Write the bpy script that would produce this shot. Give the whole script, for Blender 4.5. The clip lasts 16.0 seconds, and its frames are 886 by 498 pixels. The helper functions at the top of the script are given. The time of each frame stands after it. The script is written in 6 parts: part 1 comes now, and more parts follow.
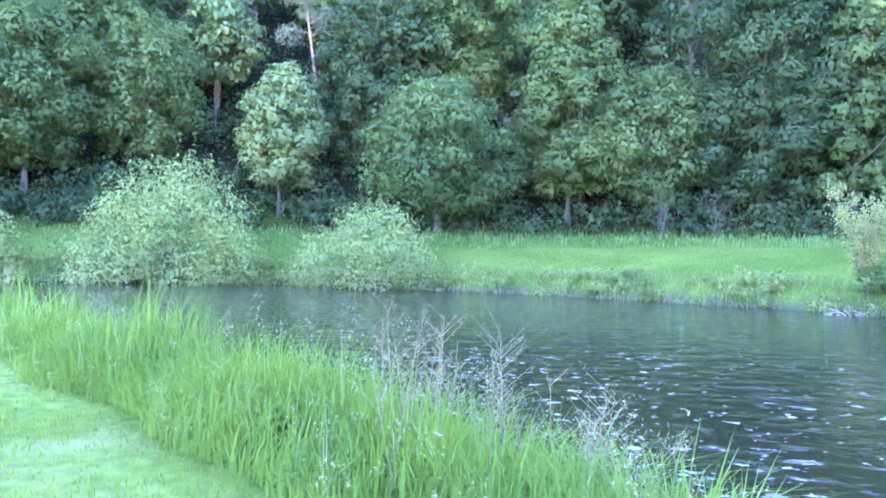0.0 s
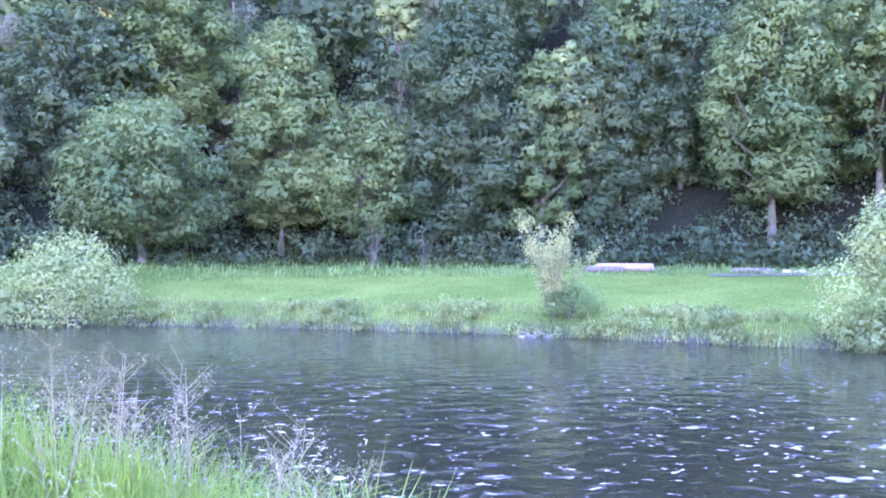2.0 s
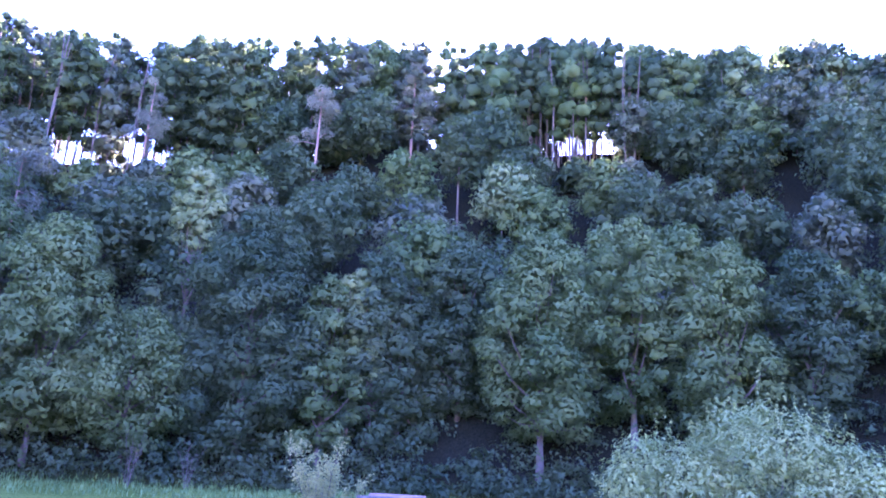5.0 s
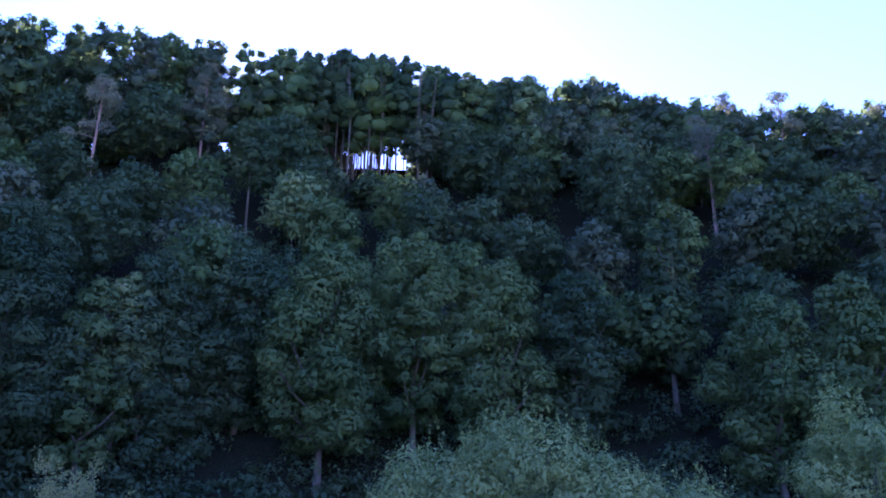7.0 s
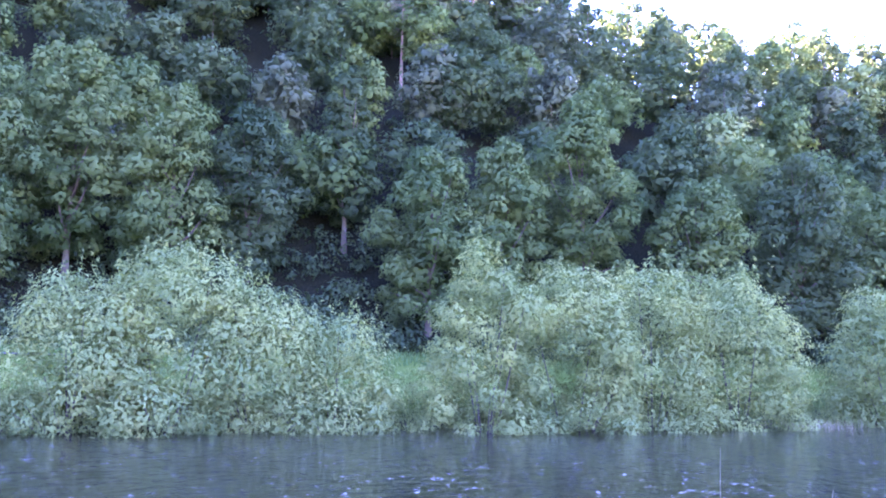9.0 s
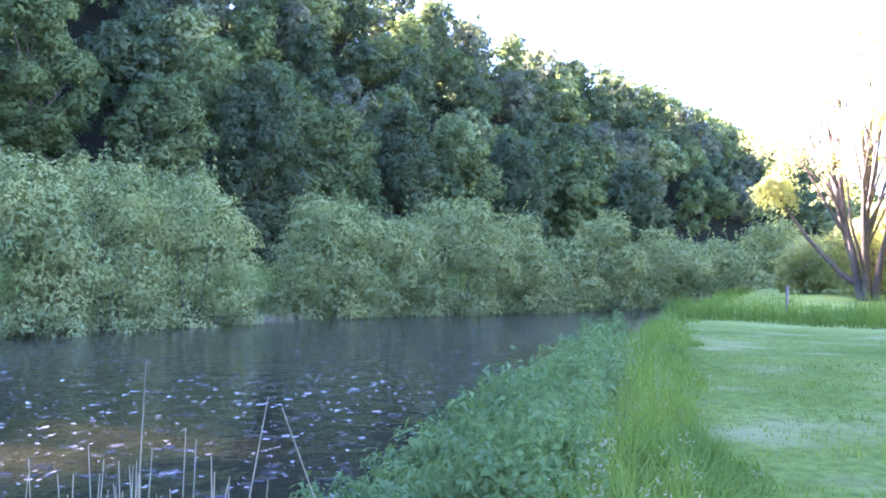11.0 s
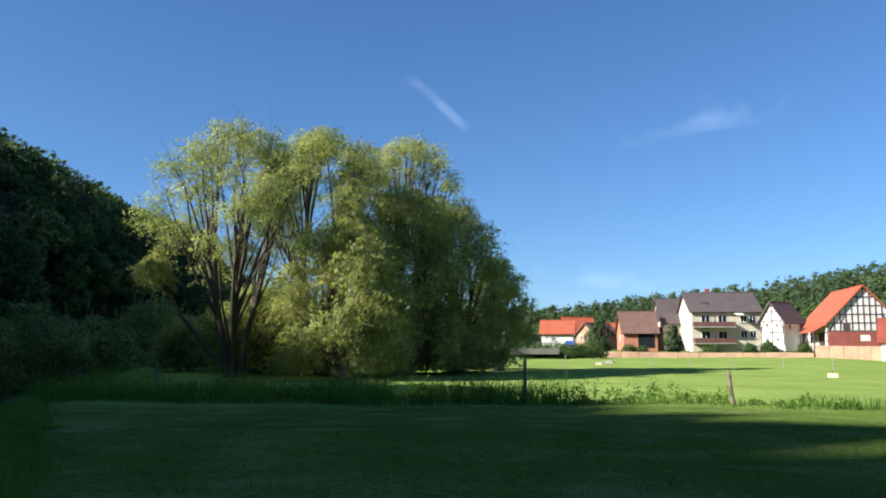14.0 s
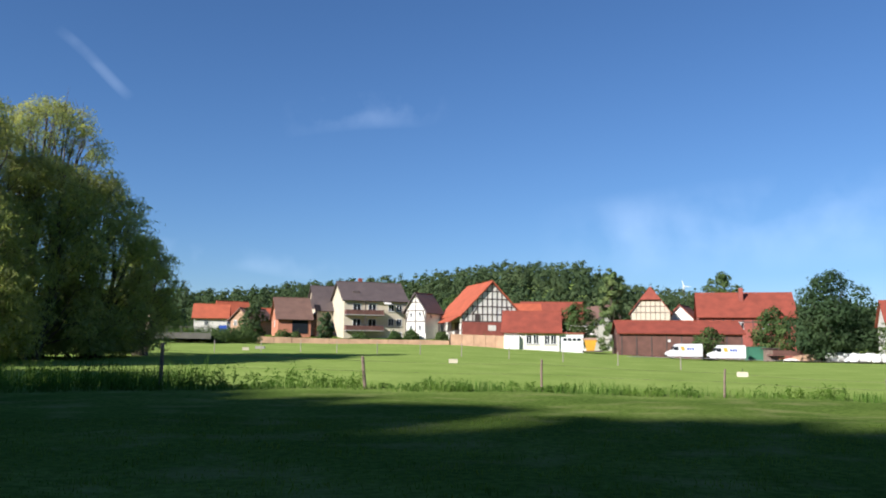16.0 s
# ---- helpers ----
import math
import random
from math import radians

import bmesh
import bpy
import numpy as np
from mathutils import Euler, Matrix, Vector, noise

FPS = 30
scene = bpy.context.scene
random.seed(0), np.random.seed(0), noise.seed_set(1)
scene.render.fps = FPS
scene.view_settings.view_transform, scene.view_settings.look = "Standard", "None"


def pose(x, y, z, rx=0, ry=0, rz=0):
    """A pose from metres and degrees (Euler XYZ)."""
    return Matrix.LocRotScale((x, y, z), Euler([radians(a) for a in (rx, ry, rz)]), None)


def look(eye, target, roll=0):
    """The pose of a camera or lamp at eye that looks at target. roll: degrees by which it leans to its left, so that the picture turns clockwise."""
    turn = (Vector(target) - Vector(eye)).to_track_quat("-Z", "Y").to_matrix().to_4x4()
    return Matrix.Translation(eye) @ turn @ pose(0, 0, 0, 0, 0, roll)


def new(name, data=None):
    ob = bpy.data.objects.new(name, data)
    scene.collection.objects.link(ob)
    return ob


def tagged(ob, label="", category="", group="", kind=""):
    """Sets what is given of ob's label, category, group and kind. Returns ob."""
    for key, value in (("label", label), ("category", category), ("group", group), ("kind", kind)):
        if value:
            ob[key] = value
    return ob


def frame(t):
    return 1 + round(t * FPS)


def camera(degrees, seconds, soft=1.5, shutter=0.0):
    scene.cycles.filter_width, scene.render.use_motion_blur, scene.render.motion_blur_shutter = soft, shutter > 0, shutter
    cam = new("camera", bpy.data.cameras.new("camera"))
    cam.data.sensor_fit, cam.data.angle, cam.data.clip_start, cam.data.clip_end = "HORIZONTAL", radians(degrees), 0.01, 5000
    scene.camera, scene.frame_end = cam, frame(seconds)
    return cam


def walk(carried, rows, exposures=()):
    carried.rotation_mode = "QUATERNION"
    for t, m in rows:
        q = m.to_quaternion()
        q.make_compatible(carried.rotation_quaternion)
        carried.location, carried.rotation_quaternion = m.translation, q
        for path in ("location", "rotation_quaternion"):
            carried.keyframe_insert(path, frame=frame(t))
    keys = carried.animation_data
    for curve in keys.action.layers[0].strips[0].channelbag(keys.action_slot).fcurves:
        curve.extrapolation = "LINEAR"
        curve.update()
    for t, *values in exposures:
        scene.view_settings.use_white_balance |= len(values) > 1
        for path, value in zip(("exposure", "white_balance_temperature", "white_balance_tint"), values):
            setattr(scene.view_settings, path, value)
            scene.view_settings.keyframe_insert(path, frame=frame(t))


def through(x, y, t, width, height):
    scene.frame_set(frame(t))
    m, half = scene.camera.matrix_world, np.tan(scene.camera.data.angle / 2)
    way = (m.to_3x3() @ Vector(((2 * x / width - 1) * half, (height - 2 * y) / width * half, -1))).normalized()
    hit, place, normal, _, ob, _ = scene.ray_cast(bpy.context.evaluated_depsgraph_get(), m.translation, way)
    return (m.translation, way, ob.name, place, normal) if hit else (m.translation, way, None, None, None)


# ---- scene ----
cam = camera(56.43, 16.0, soft=1.9)
PATH = [
    (0, pose(0.000, 0.000, 1.65, 90.11, -1.33, -0.00)),
    (0.5, pose(0.057, 0.017, 1.65, 90.85, -1.41, -6.71)),
    (1, pose(0.091, 0.019, 1.65, 91.41, -1.55, -12.16)),
    (1.5, pose(0.123, 0.028, 1.65, 91.94, -1.16, -16.11)),
    (2, pose(0.167, 0.056, 1.65, 92.57, -0.58, -19.49)),
    (2.5, pose(0.208, 0.106, 1.65, 94.08, -0.94, -22.70)),
    (3, pose(0.253, 0.180, 1.65, 96.78, -1.48, -25.93)),
    (3.5, pose(0.283, -0.063, 1.65, 99.93, -2.54, -28.69)),
    (4, pose(0.316, -0.265, 1.65, 103.64, -3.19, -30.92)),
    (4.2, pose(0.336, -0.327, 1.65, 104.98, -3.14, -31.59)),
    (6.3, pose(1.332, -0.227, 1.65, 110.98, -1.78, -41.55)),
    (6.5, pose(1.331, -0.262, 1.65, 110.85, -1.64, -43.42)),
    (7, pose(1.305, -0.364, 1.65, 109.67, -0.64, -48.65)),
    (7.5, pose(1.241, -0.429, 1.65, 106.76, 0.49, -53.41)),
    (8, pose(1.159, -0.563, 1.65, 103.52, 0.56, -59.00)),
    (8.2, pose(1.138, -0.610, 1.65, 102.49, 0.08, -61.63)),
    (10.3, pose(2.292, -0.664, 1.65, 93.53, -0.69, -92.71)),
    (10.5, pose(2.296, -0.696, 1.65, 93.06, -0.61, -97.83)),
    (11, pose(2.302, -0.736, 1.65, 92.22, -0.45, -107.31)),
    (11.5, pose(2.262, -0.799, 1.65, 92.63, -0.61, -114.21)),
    (12, pose(2.239, -0.862, 1.65, 94.09, -0.30, -120.57)),
    (12.5, pose(2.166, -0.920, 1.65, 95.69, -0.13, -126.82)),
    (13, pose(2.081, -0.936, 1.65, 96.80, -0.19, -133.90)),
    (13.5, pose(2.009, -0.969, 1.65, 97.53, -0.16, -140.85)),
    (14, pose(1.843, -0.886, 1.65, 97.84, -0.12, -148.18)),
    (14.5, pose(1.716, -0.941, 1.65, 97.55, 0.20, -156.53)),
    (15, pose(1.548, -0.896, 1.65, 97.06, -0.07, -162.42)),
    (15.5, pose(1.341, -0.848, 1.65, 96.91, -0.54, -166.97)),
    (16, pose(1.185, -0.760, 1.65, 96.99, -0.63, -171.51)),
]
walk(cam, PATH, [(0.0, 6.75, 5650, 46), (0.5, 6.9, 5650, 60), (1.0, 6.83, 5750, 68), (2.5, 6.85, 5800, 88), (3.5, 6.68, 5500, 100), (4.2, 6.48, 5250, 106), (6.3, 4.34, 4750, 62), (6.6, 4.12, 4750, 64), (7.0, 3.8, 4750, 68), (7.5, 4.3, 4800, 68), (8.0, 5.75, 5150, 86), (10.3, 6.25, 5500, 80), (10.6, 6.1, 5500, 78), (11.0, 5.57, 5600, 60), (11.5, 4.95, 5700, 50), (12.0, 3.9, 5950, 40), (12.5, 2.75, 6800, 18), (13.0, 2.07, 6130, 8), (13.5, 1.62, 5530, 8), (14.3, 1.17, 5330, 10), (15.0, 0.92, 5330, 12), (16.0, 0.92, 5330, 12)])

import itertools

# ---- world and sun ----
SUN_AZ, SUN_EL = 39.0, 29.15
world = bpy.data.worlds.new("sky")
scene.world = world
world.use_nodes = True
wn, wl = world.node_tree.nodes, world.node_tree.links
sky = wn.new("ShaderNodeTexSky")
sky.sky_type = "NISHITA"
sky.sun_disc = False
sky.sun_elevation, sky.sun_rotation = radians(SUN_EL), radians(SUN_AZ)
sky.air_density, sky.dust_density, sky.ozone_density = 1.0, 0.1, 5.0
wn["Background"].inputs["Strength"].default_value = 0.05
wl.new(sky.outputs[0], wn["Background"].inputs["Color"])
sun = new("sun", bpy.data.lights.new("sun", "SUN"))
sun.data.energy, sun.data.angle, sun.data.color = 5.0, radians(0.55), (1.0, 0.86, 0.66)
saz, sel = radians(SUN_AZ), radians(SUN_EL)
sun_dir = Vector((math.sin(saz) * math.cos(sel), math.cos(saz) * math.cos(sel), math.sin(sel)))
sun.matrix_world = look(sun_dir * 400, (0, 0, 0))


# ---- materials ----
def material(name):
    m = bpy.data.materials.new(name)
    m.use_nodes = True
    return m, m.node_tree.nodes, m.node_tree.links, m.node_tree.nodes["Principled BSDF"]


def ramp(nodes, links, source, stops):
    r = nodes.new("ShaderNodeValToRGB")
    while len(r.color_ramp.elements) < len(stops):
        r.color_ramp.elements.new(0.5)
    for e, (p, c) in zip(r.color_ramp.elements, stops):
        e.position, e.color = p, (*c, 1)
    links.new(source, r.inputs[0])
    return r.outputs[0]


def noise_node(nodes, links, scale, detail=3.0, vector=None):
    n = nodes.new("ShaderNodeTexNoise")
    n.inputs["Scale"].default_value, n.inputs["Detail"].default_value = scale, detail
    if vector is not None:
        links.new(vector, n.inputs["Vector"])
    return n.outputs["Fac"]


def mix_colour(nodes, links, fac, a, b, kind="MIX"):
    n = nodes.new("ShaderNodeMix")
    n.data_type, n.blend_type = "RGBA", kind
    for slot, v in ((0, fac), (6, a), (7, b)):
        if hasattr(v, "is_linked"):
            links.new(v, n.inputs[slot])
        else:
            n.inputs[slot].default_value = (*v, 1) if slot else v
    return n.outputs[2]


def leafy(name, dark, mid, light, through=0.3, spread=0.12, rough=0.8, island=0.14):
    """Foliage: sprigs and single leaves each their own shade, patches some metres wide, light passing through."""
    m, nodes, links, bsdf = material(name)
    geo = nodes.new("ShaderNodeNewGeometry")
    sprig = noise_node(nodes, links, 1.7, 5.0, geo.outputs["Position"])
    blend = nodes.new("ShaderNodeMix")
    blend.inputs[0].default_value = island
    links.new(sprig, blend.inputs[2])
    links.new(geo.outputs["Random Per Island"], blend.inputs[3])
    own = ramp(nodes, links, blend.outputs[0], [(0.15, dark), (0.5, mid), (0.85, light)])
    patch = noise_node(nodes, links, spread, 3.0, geo.outputs["Position"])
    tint = ramp(nodes, links, patch, [(0.3, (0.62, 0.74, 0.66)), (0.7, (1.25, 1.18, 0.95))])
    col = mix_colour(nodes, links, 1.0, own, tint, "MULTIPLY")
    links.new(col, bsdf.inputs["Base Color"])
    bsdf.inputs["Roughness"].default_value = rough
    bsdf.inputs["Specular IOR Level"].default_value = 0.0
    tr = nodes.new("ShaderNodeBsdfTranslucent")
    warm = mix_colour(nodes, links, 1.0, col, (1.3, 1.3, 0.7), "MULTIPLY")
    links.new(warm, tr.inputs["Color"])
    mx = nodes.new("ShaderNodeMixShader")
    mx.inputs[0].default_value = through
    links.new(bsdf.outputs[0], mx.inputs[1])
    links.new(tr.outputs[0], mx.inputs[2])
    links.new(mx.outputs[0], nodes["Material Output"].inputs["Surface"])
    return m


def surface(name, stops, scale, rough=0.8, bump=0.0, fine=8.0, metal=0.0):
    """Two scales of noise through a ramp, with fine relief."""
    m, nodes, links, bsdf = material(name)
    tc = nodes.new("ShaderNodeTexCoord")
    a = noise_node(nodes, links, scale, 5.0, tc.outputs["Object"])
    b = noise_node(nodes, links, scale * fine, 3.0, tc.outputs["Object"])
    n = nodes.new("ShaderNodeMath")
    n.operation = "MULTIPLY_ADD"
    links.new(b, n.inputs[0])
    n.inputs[1].default_value = 0.45
    sub = nodes.new("ShaderNodeMath")
    sub.operation = "MULTIPLY_ADD"
    links.new(a, sub.inputs[0])
    sub.inputs[1].default_value, sub.inputs[2].default_value = 0.9, -0.18
    links.new(sub.outputs[0], n.inputs[2])
    col = ramp(nodes, links, n.outputs[0], stops)
    links.new(col, bsdf.inputs["Base Color"])
    bsdf.inputs["Roughness"].default_value, bsdf.inputs["Metallic"].default_value = rough, metal
    if bump:
        bp = nodes.new("ShaderNodeBump")
        bp.inputs["Strength"].default_value, bp.inputs["Distance"].default_value = bump, 0.05
        links.new(b, bp.inputs["Height"])
        links.new(bp.outputs[0], bsdf.inputs["Normal"])
    return m


LEAF_DARK = leafy("foliage_dark", (0.056, 0.084, 0.048), (0.066, 0.1, 0.056), (0.08, 0.118, 0.064), 0.36, 0.13)
LEAF_MID = leafy("foliage_mid", (0.084, 0.125, 0.054), (0.102, 0.148, 0.064), (0.125, 0.175, 0.078), 0.38, 0.13)
LEAF_GREY = leafy("foliage_grey", (0.085, 0.11, 0.075), (0.1, 0.125, 0.086), (0.118, 0.145, 0.1), 0.34, 0.13)
LEAF_FAR = leafy("foliage_far", (0.052, 0.078, 0.042), (0.074, 0.104, 0.056), (0.105, 0.132, 0.074), 0.24, 0.045)
LEAF_LIME = leafy("foliage_lime", (0.14, 0.186, 0.086), (0.164, 0.212, 0.098), (0.194, 0.242, 0.115), 0.28, 0.3)
LEAF_SALLOW = leafy("foliage_sallow", (0.175, 0.225, 0.088), (0.22, 0.27, 0.108), (0.275, 0.325, 0.14), 0.28, 0.4)
LEAF_WILLOW = leafy("foliage_willow", (0.235, 0.258, 0.122), (0.318, 0.342, 0.162), (0.42, 0.432, 0.218), 0.56, 0.25)
LEAF_PINE = leafy("foliage_pine", (0.13, 0.145, 0.115), (0.16, 0.175, 0.14), (0.2, 0.21, 0.17), 0.2)
GRASS_TALL = leafy("grass_tall", (0.085, 0.15, 0.03), (0.13, 0.21, 0.045), (0.2, 0.285, 0.08), 0.42, 0.5)
GRASS_SHORT = leafy("grass_short", (0.105, 0.165, 0.034), (0.145, 0.205, 0.045), (0.2, 0.255, 0.07), 0.42, 0.6)
GRASS_DRY = leafy("grass_dry", (0.25, 0.22, 0.15), (0.33, 0.295, 0.2), (0.43, 0.39, 0.28), 0.2, 0.8)
LEAF_FRINGE = leafy("foliage_fringe", (0.13, 0.175, 0.068), (0.175, 0.22, 0.085), (0.24, 0.28, 0.125), 0.3, 0.5)
LEAF_PALE = leafy("foliage_pale_twigs", (0.18, 0.2, 0.085), (0.24, 0.255, 0.11), (0.31, 0.32, 0.15), 0.3, 0.8)
LEAF_HERB = leafy("foliage_herb", (0.09, 0.155, 0.058), (0.12, 0.2, 0.075), (0.165, 0.25, 0.1), 0.35, 0.6)
BARK = surface("bark", [(0.2, (0.052, 0.042, 0.026)), (0.8, (0.135, 0.11, 0.07))], 3.0, 0.9, 0.6)
BARK_PALE = surface("bark_pale", [(0.2, (0.2, 0.17, 0.14)), (0.8, (0.42, 0.37, 0.31))], 2.0, 0.85, 0.5)
BARK_PINE = surface("bark_pine", [(0.2, (0.16, 0.095, 0.058)), (0.8, (0.3, 0.19, 0.125))], 2.0, 0.85, 0.5)
WOOD_OLD = surface("weathered_wood", [(0.2, (0.12, 0.085, 0.065)), (0.8, (0.3, 0.22, 0.17))], 5.0, 0.85, 0.4)


def ground_material():
    """Lawn and field in patches, bare soil and leaf litter under the wood with its deep shade put into the colour, mud
    at the water, by place alone.
    """
    m, nodes, links, bsdf = material("ground")
    geo = nodes.new("ShaderNodeNewGeometry")
    att = nodes.new("ShaderNodeVertexColor")
    att.layer_name = "cover"
    sep = nodes.new("ShaderNodeSeparateColor")
    links.new(att.outputs[0], sep.inputs[0])
    big = noise_node(nodes, links, 0.25, 4.0, geo.outputs["Position"])
    small = noise_node(nodes, links, 6.0, 4.0, geo.outputs["Position"])
    g = ramp(nodes, links, big, [(0.3, (0.085, 0.132, 0.027)), (0.55, (0.118, 0.168, 0.036)), (0.75, (0.165, 0.205, 0.056))])
    f = ramp(nodes, links, small, [(0.3, (0.55, 0.6, 0.5)), (0.7, (1.16, 1.14, 1.06))])
    grass = mix_colour(nodes, links, 1.0, g, f, "MULTIPLY")
    swath = noise_node(nodes, links, 0.55, 6.0, geo.outputs["Position"])
    mown = ramp(nodes, links, swath, [(0.52, (0, 0, 0)), (0.7, (0.62, 0.62, 0.62))])
    grass = mix_colour(nodes, links, mown, grass, (0.22, 0.22, 0.085))
    lush = ramp(nodes, links, big, [(0.3, (0.07, 0.118, 0.022)), (0.7, (0.115, 0.165, 0.034))])
    lush = mix_colour(nodes, links, 1.0, lush, f, "MULTIPLY")
    grass = mix_colour(nodes, links, att.outputs[1], lush, grass)
    # near-black, as the canopy's shade is put into the soil colour
    shaded_soil = ramp(nodes, links, small, [(0.3, (0.006, 0.008, 0.004)), (0.7, (0.02, 0.021, 0.012))])
    mud = ramp(nodes, links, small, [(0.3, (0.03, 0.032, 0.02)), (0.7, (0.07, 0.07, 0.042))])
    hay = ramp(nodes, links, big, [(0.3, (0.195, 0.27, 0.058)), (0.7, (0.275, 0.345, 0.09))])
    hay = mix_colour(nodes, links, 0.45, hay, mix_colour(nodes, links, 1.0, hay, f, "MULTIPLY"))
    grass = mix_colour(nodes, links, sep.outputs[2], grass, hay)
    a = mix_colour(nodes, links, sep.outputs[0], grass, shaded_soil)
    b = mix_colour(nodes, links, sep.outputs[1], a, mud)
    links.new(b, bsdf.inputs["Base Color"])
    bsdf.inputs["Roughness"].default_value = 0.95
    bsdf.inputs["Specular IOR Level"].default_value = 0.0
    bp = nodes.new("ShaderNodeBump")
    bp.inputs["Strength"].default_value, bp.inputs["Distance"].default_value = 0.5, 0.08
    links.new(small, bp.inputs["Height"])
    links.new(bp.outputs[0], bsdf.inputs["Normal"])
    return m


def water_material():
    """Dark brown water; short steep ripples in drifting patches turn to the sky, with pale flecks of sky glint painted
    into the colour.
    """
    m, nodes, links, bsdf = material("river_water")
    geo = nodes.new("ShaderNodeNewGeometry")
    mp = nodes.new("ShaderNodeMapping")
    mp.inputs["Rotation"].default_value = (0, 0, radians(57))
    mp.inputs["Scale"].default_value = (0.8, 1.15, 1.0)
    links.new(geo.outputs["Position"], mp.inputs["Vector"])

    def ranged(source, lo, hi, to0=0.0, to1=1.0):
        r = nodes.new("ShaderNodeMapRange")
        for k, v in ((1, lo), (2, hi), (3, to0), (4, to1)):
            r.inputs[k].default_value = v
        links.new(source, r.inputs[0])
        return r.outputs[0]

    def maths(kind, a, b, c=None):
        n = nodes.new("ShaderNodeMath")
        n.operation = kind
        for k, v in enumerate((a, b, c)):
            if v is None:
                continue
            if hasattr(v, "is_linked"):
                links.new(v, n.inputs[k])
            else:
                n.inputs[k].default_value = v
        return n.outputs[0]

    swell = noise_node(nodes, links, 1.6, 3.0, mp.outputs[0])
    chop = noise_node(nodes, links, 2.6, 3.0, mp.outputs[0])
    drift = noise_node(nodes, links, 0.16, 3.0, mp.outputs[0])
    steep = ranged(chop, 0.6, 0.73)
    patch = ranged(drift, 0.34, 0.54, 0.4, 1.0)
    ripple = maths("MULTIPLY", steep, patch)
    height = maths("MULTIPLY_ADD", swell, 0.25, ripple)
    bp = nodes.new("ShaderNodeBump")
    bp.inputs["Strength"].default_value, bp.inputs["Distance"].default_value = 1.0, 0.14
    links.new(height, bp.inputs["Height"])
    links.new(bp.outputs[0], bsdf.inputs["Normal"])
    # small and broad pale flecks put sky glints into the base colour
    fleck = ranged(noise_node(nodes, links, 5.6, 4.5, mp.outputs[0]), 0.64, 0.7)
    broad = ranged(noise_node(nodes, links, 1.7, 5.0, mp.outputs[0]), 0.66, 0.72, 0.0, 0.5)
    painted_glint = maths("MULTIPLY", maths("MAXIMUM", fleck, broad), patch)
    col = mix_colour(nodes, links, painted_glint, (0.018, 0.018, 0.008), (0.6, 0.57, 0.45))
    links.new(col, bsdf.inputs["Base Color"])
    bsdf.inputs["Roughness"].default_value = 0.11
    bsdf.inputs["IOR"].default_value = 1.26
    return m


GROUND, WATER = ground_material(), water_material()

# ---- plan: bank lines and the foot of the slope, as ways from upstream to downstream ----
DU, DV = Vector((0.5446, -0.8387, 0)), Vector((0.8387, 0.5446, 0))
NEAR_EDGE = ((-160, -90), (-60, -6), (-19, 29), (-1.1, 11.2), (7.3, -0.4), (16.3, -6.0), (29.8, -15.0), (53.8, -35.6), (82, -66), (120, -130), (400, -560))
FAR_EDGE = ((-190, -60), (-70, 22), (-28.5, 49.4), (-12.4, 53.6), (4.3, 48.8), (16.6, 39.1), (26.6, 26.6), (37.7, 16), (46.4, 7.3), (59.9, -3.7), (75.7, -18.9), (93, -46.4), (140, -125), (430, -560))
FOOT = ((-220, -60), (-85, 18), (-30, 57.5), (-12.4, 64), (0, 62.5), (9.8, 65.3), (21.7, 59.7), (32.4, 54), (41.3, 47.5), (50.8, 35.6), (58.6, 20.2), (65.7, 5.8), (73.7, -6.4), (85.4, -21.3), (106, -51.7), (155, -125), (450, -560))
CREST = ((-80, 40), (-28, 42), (0, 44), (10, 47.5), (19, 51), (28, 55.5), (36, 55.5), (47, 55), (52, 55), (60, 53), (66, 49.5), (73, 48), (79, 45.5), (90, 45), (104, 47.6), (117, 48), (124, 50.5), (130, 55), (140, 60))
# the treetops along the skyline: bearing, elevation
TOPS = ((-60, 22), (-30, 25.5), (0, 28.4), (10, 30.0), (16, 31.3), (22, 31.9), (28, 32.5), (36, 32.5), (46, 32.1), (52, 31.1), (60, 30.6), (64, 29.0), (70, 28.1), (80, 26.2), (102.6, 20.5), (107.4, 19), (110, 17.7), (115.6, 15.6), (119.5, 14.2), (123, 12.5), (127.5, 10.1), (131.5, 9.0), (140, 7))
# where the sky shows between the stems under the topmost crowns
GAPS = ((0.8, 3.4), (6.2, 9.2), (10.8, 14.2), (40.6, 47.0))
WATER_Z = -0.8


def beyond(line, x, y):
    """How far a place lies beyond a line, on its left hand (minus: before it)."""
    x, y = np.asarray(x, float), np.asarray(y, float)
    best, side = np.full(x.shape, 1e9), np.ones(x.shape)
    for (ax, ay), (bx, by) in zip(line, line[1:]):
        ex, ey = bx - ax, by - ay
        t = np.clip(((x - ax) * ex + (y - ay) * ey) / (ex * ex + ey * ey), 0, 1)
        qx, qy = x - ax - t * ex, y - ay - t * ey
        d = np.hypot(qx, qy)
        cr = ex * qy - ey * qx
        closer = d < best - 1e-9
        best, side = np.where(closer, d, best), np.where(closer, np.where(cr >= 0, 1, -1), side)
    return best * side


def smooth(a):
    a = np.clip(a, 0, 1)
    return a * a * (3 - 2 * a)


def xy_of(u, v):
    return u * DU.x + v * DV.x, u * DU.y + v * DV.y


FAR_HILL = ((100, 40), (140, 17), (150, 18), (157, 20), (163, 26), (170, 31), (176, 39), (181, 39), (185, 26), (193, 18), (200, 14), (230, 22), (300, 25))


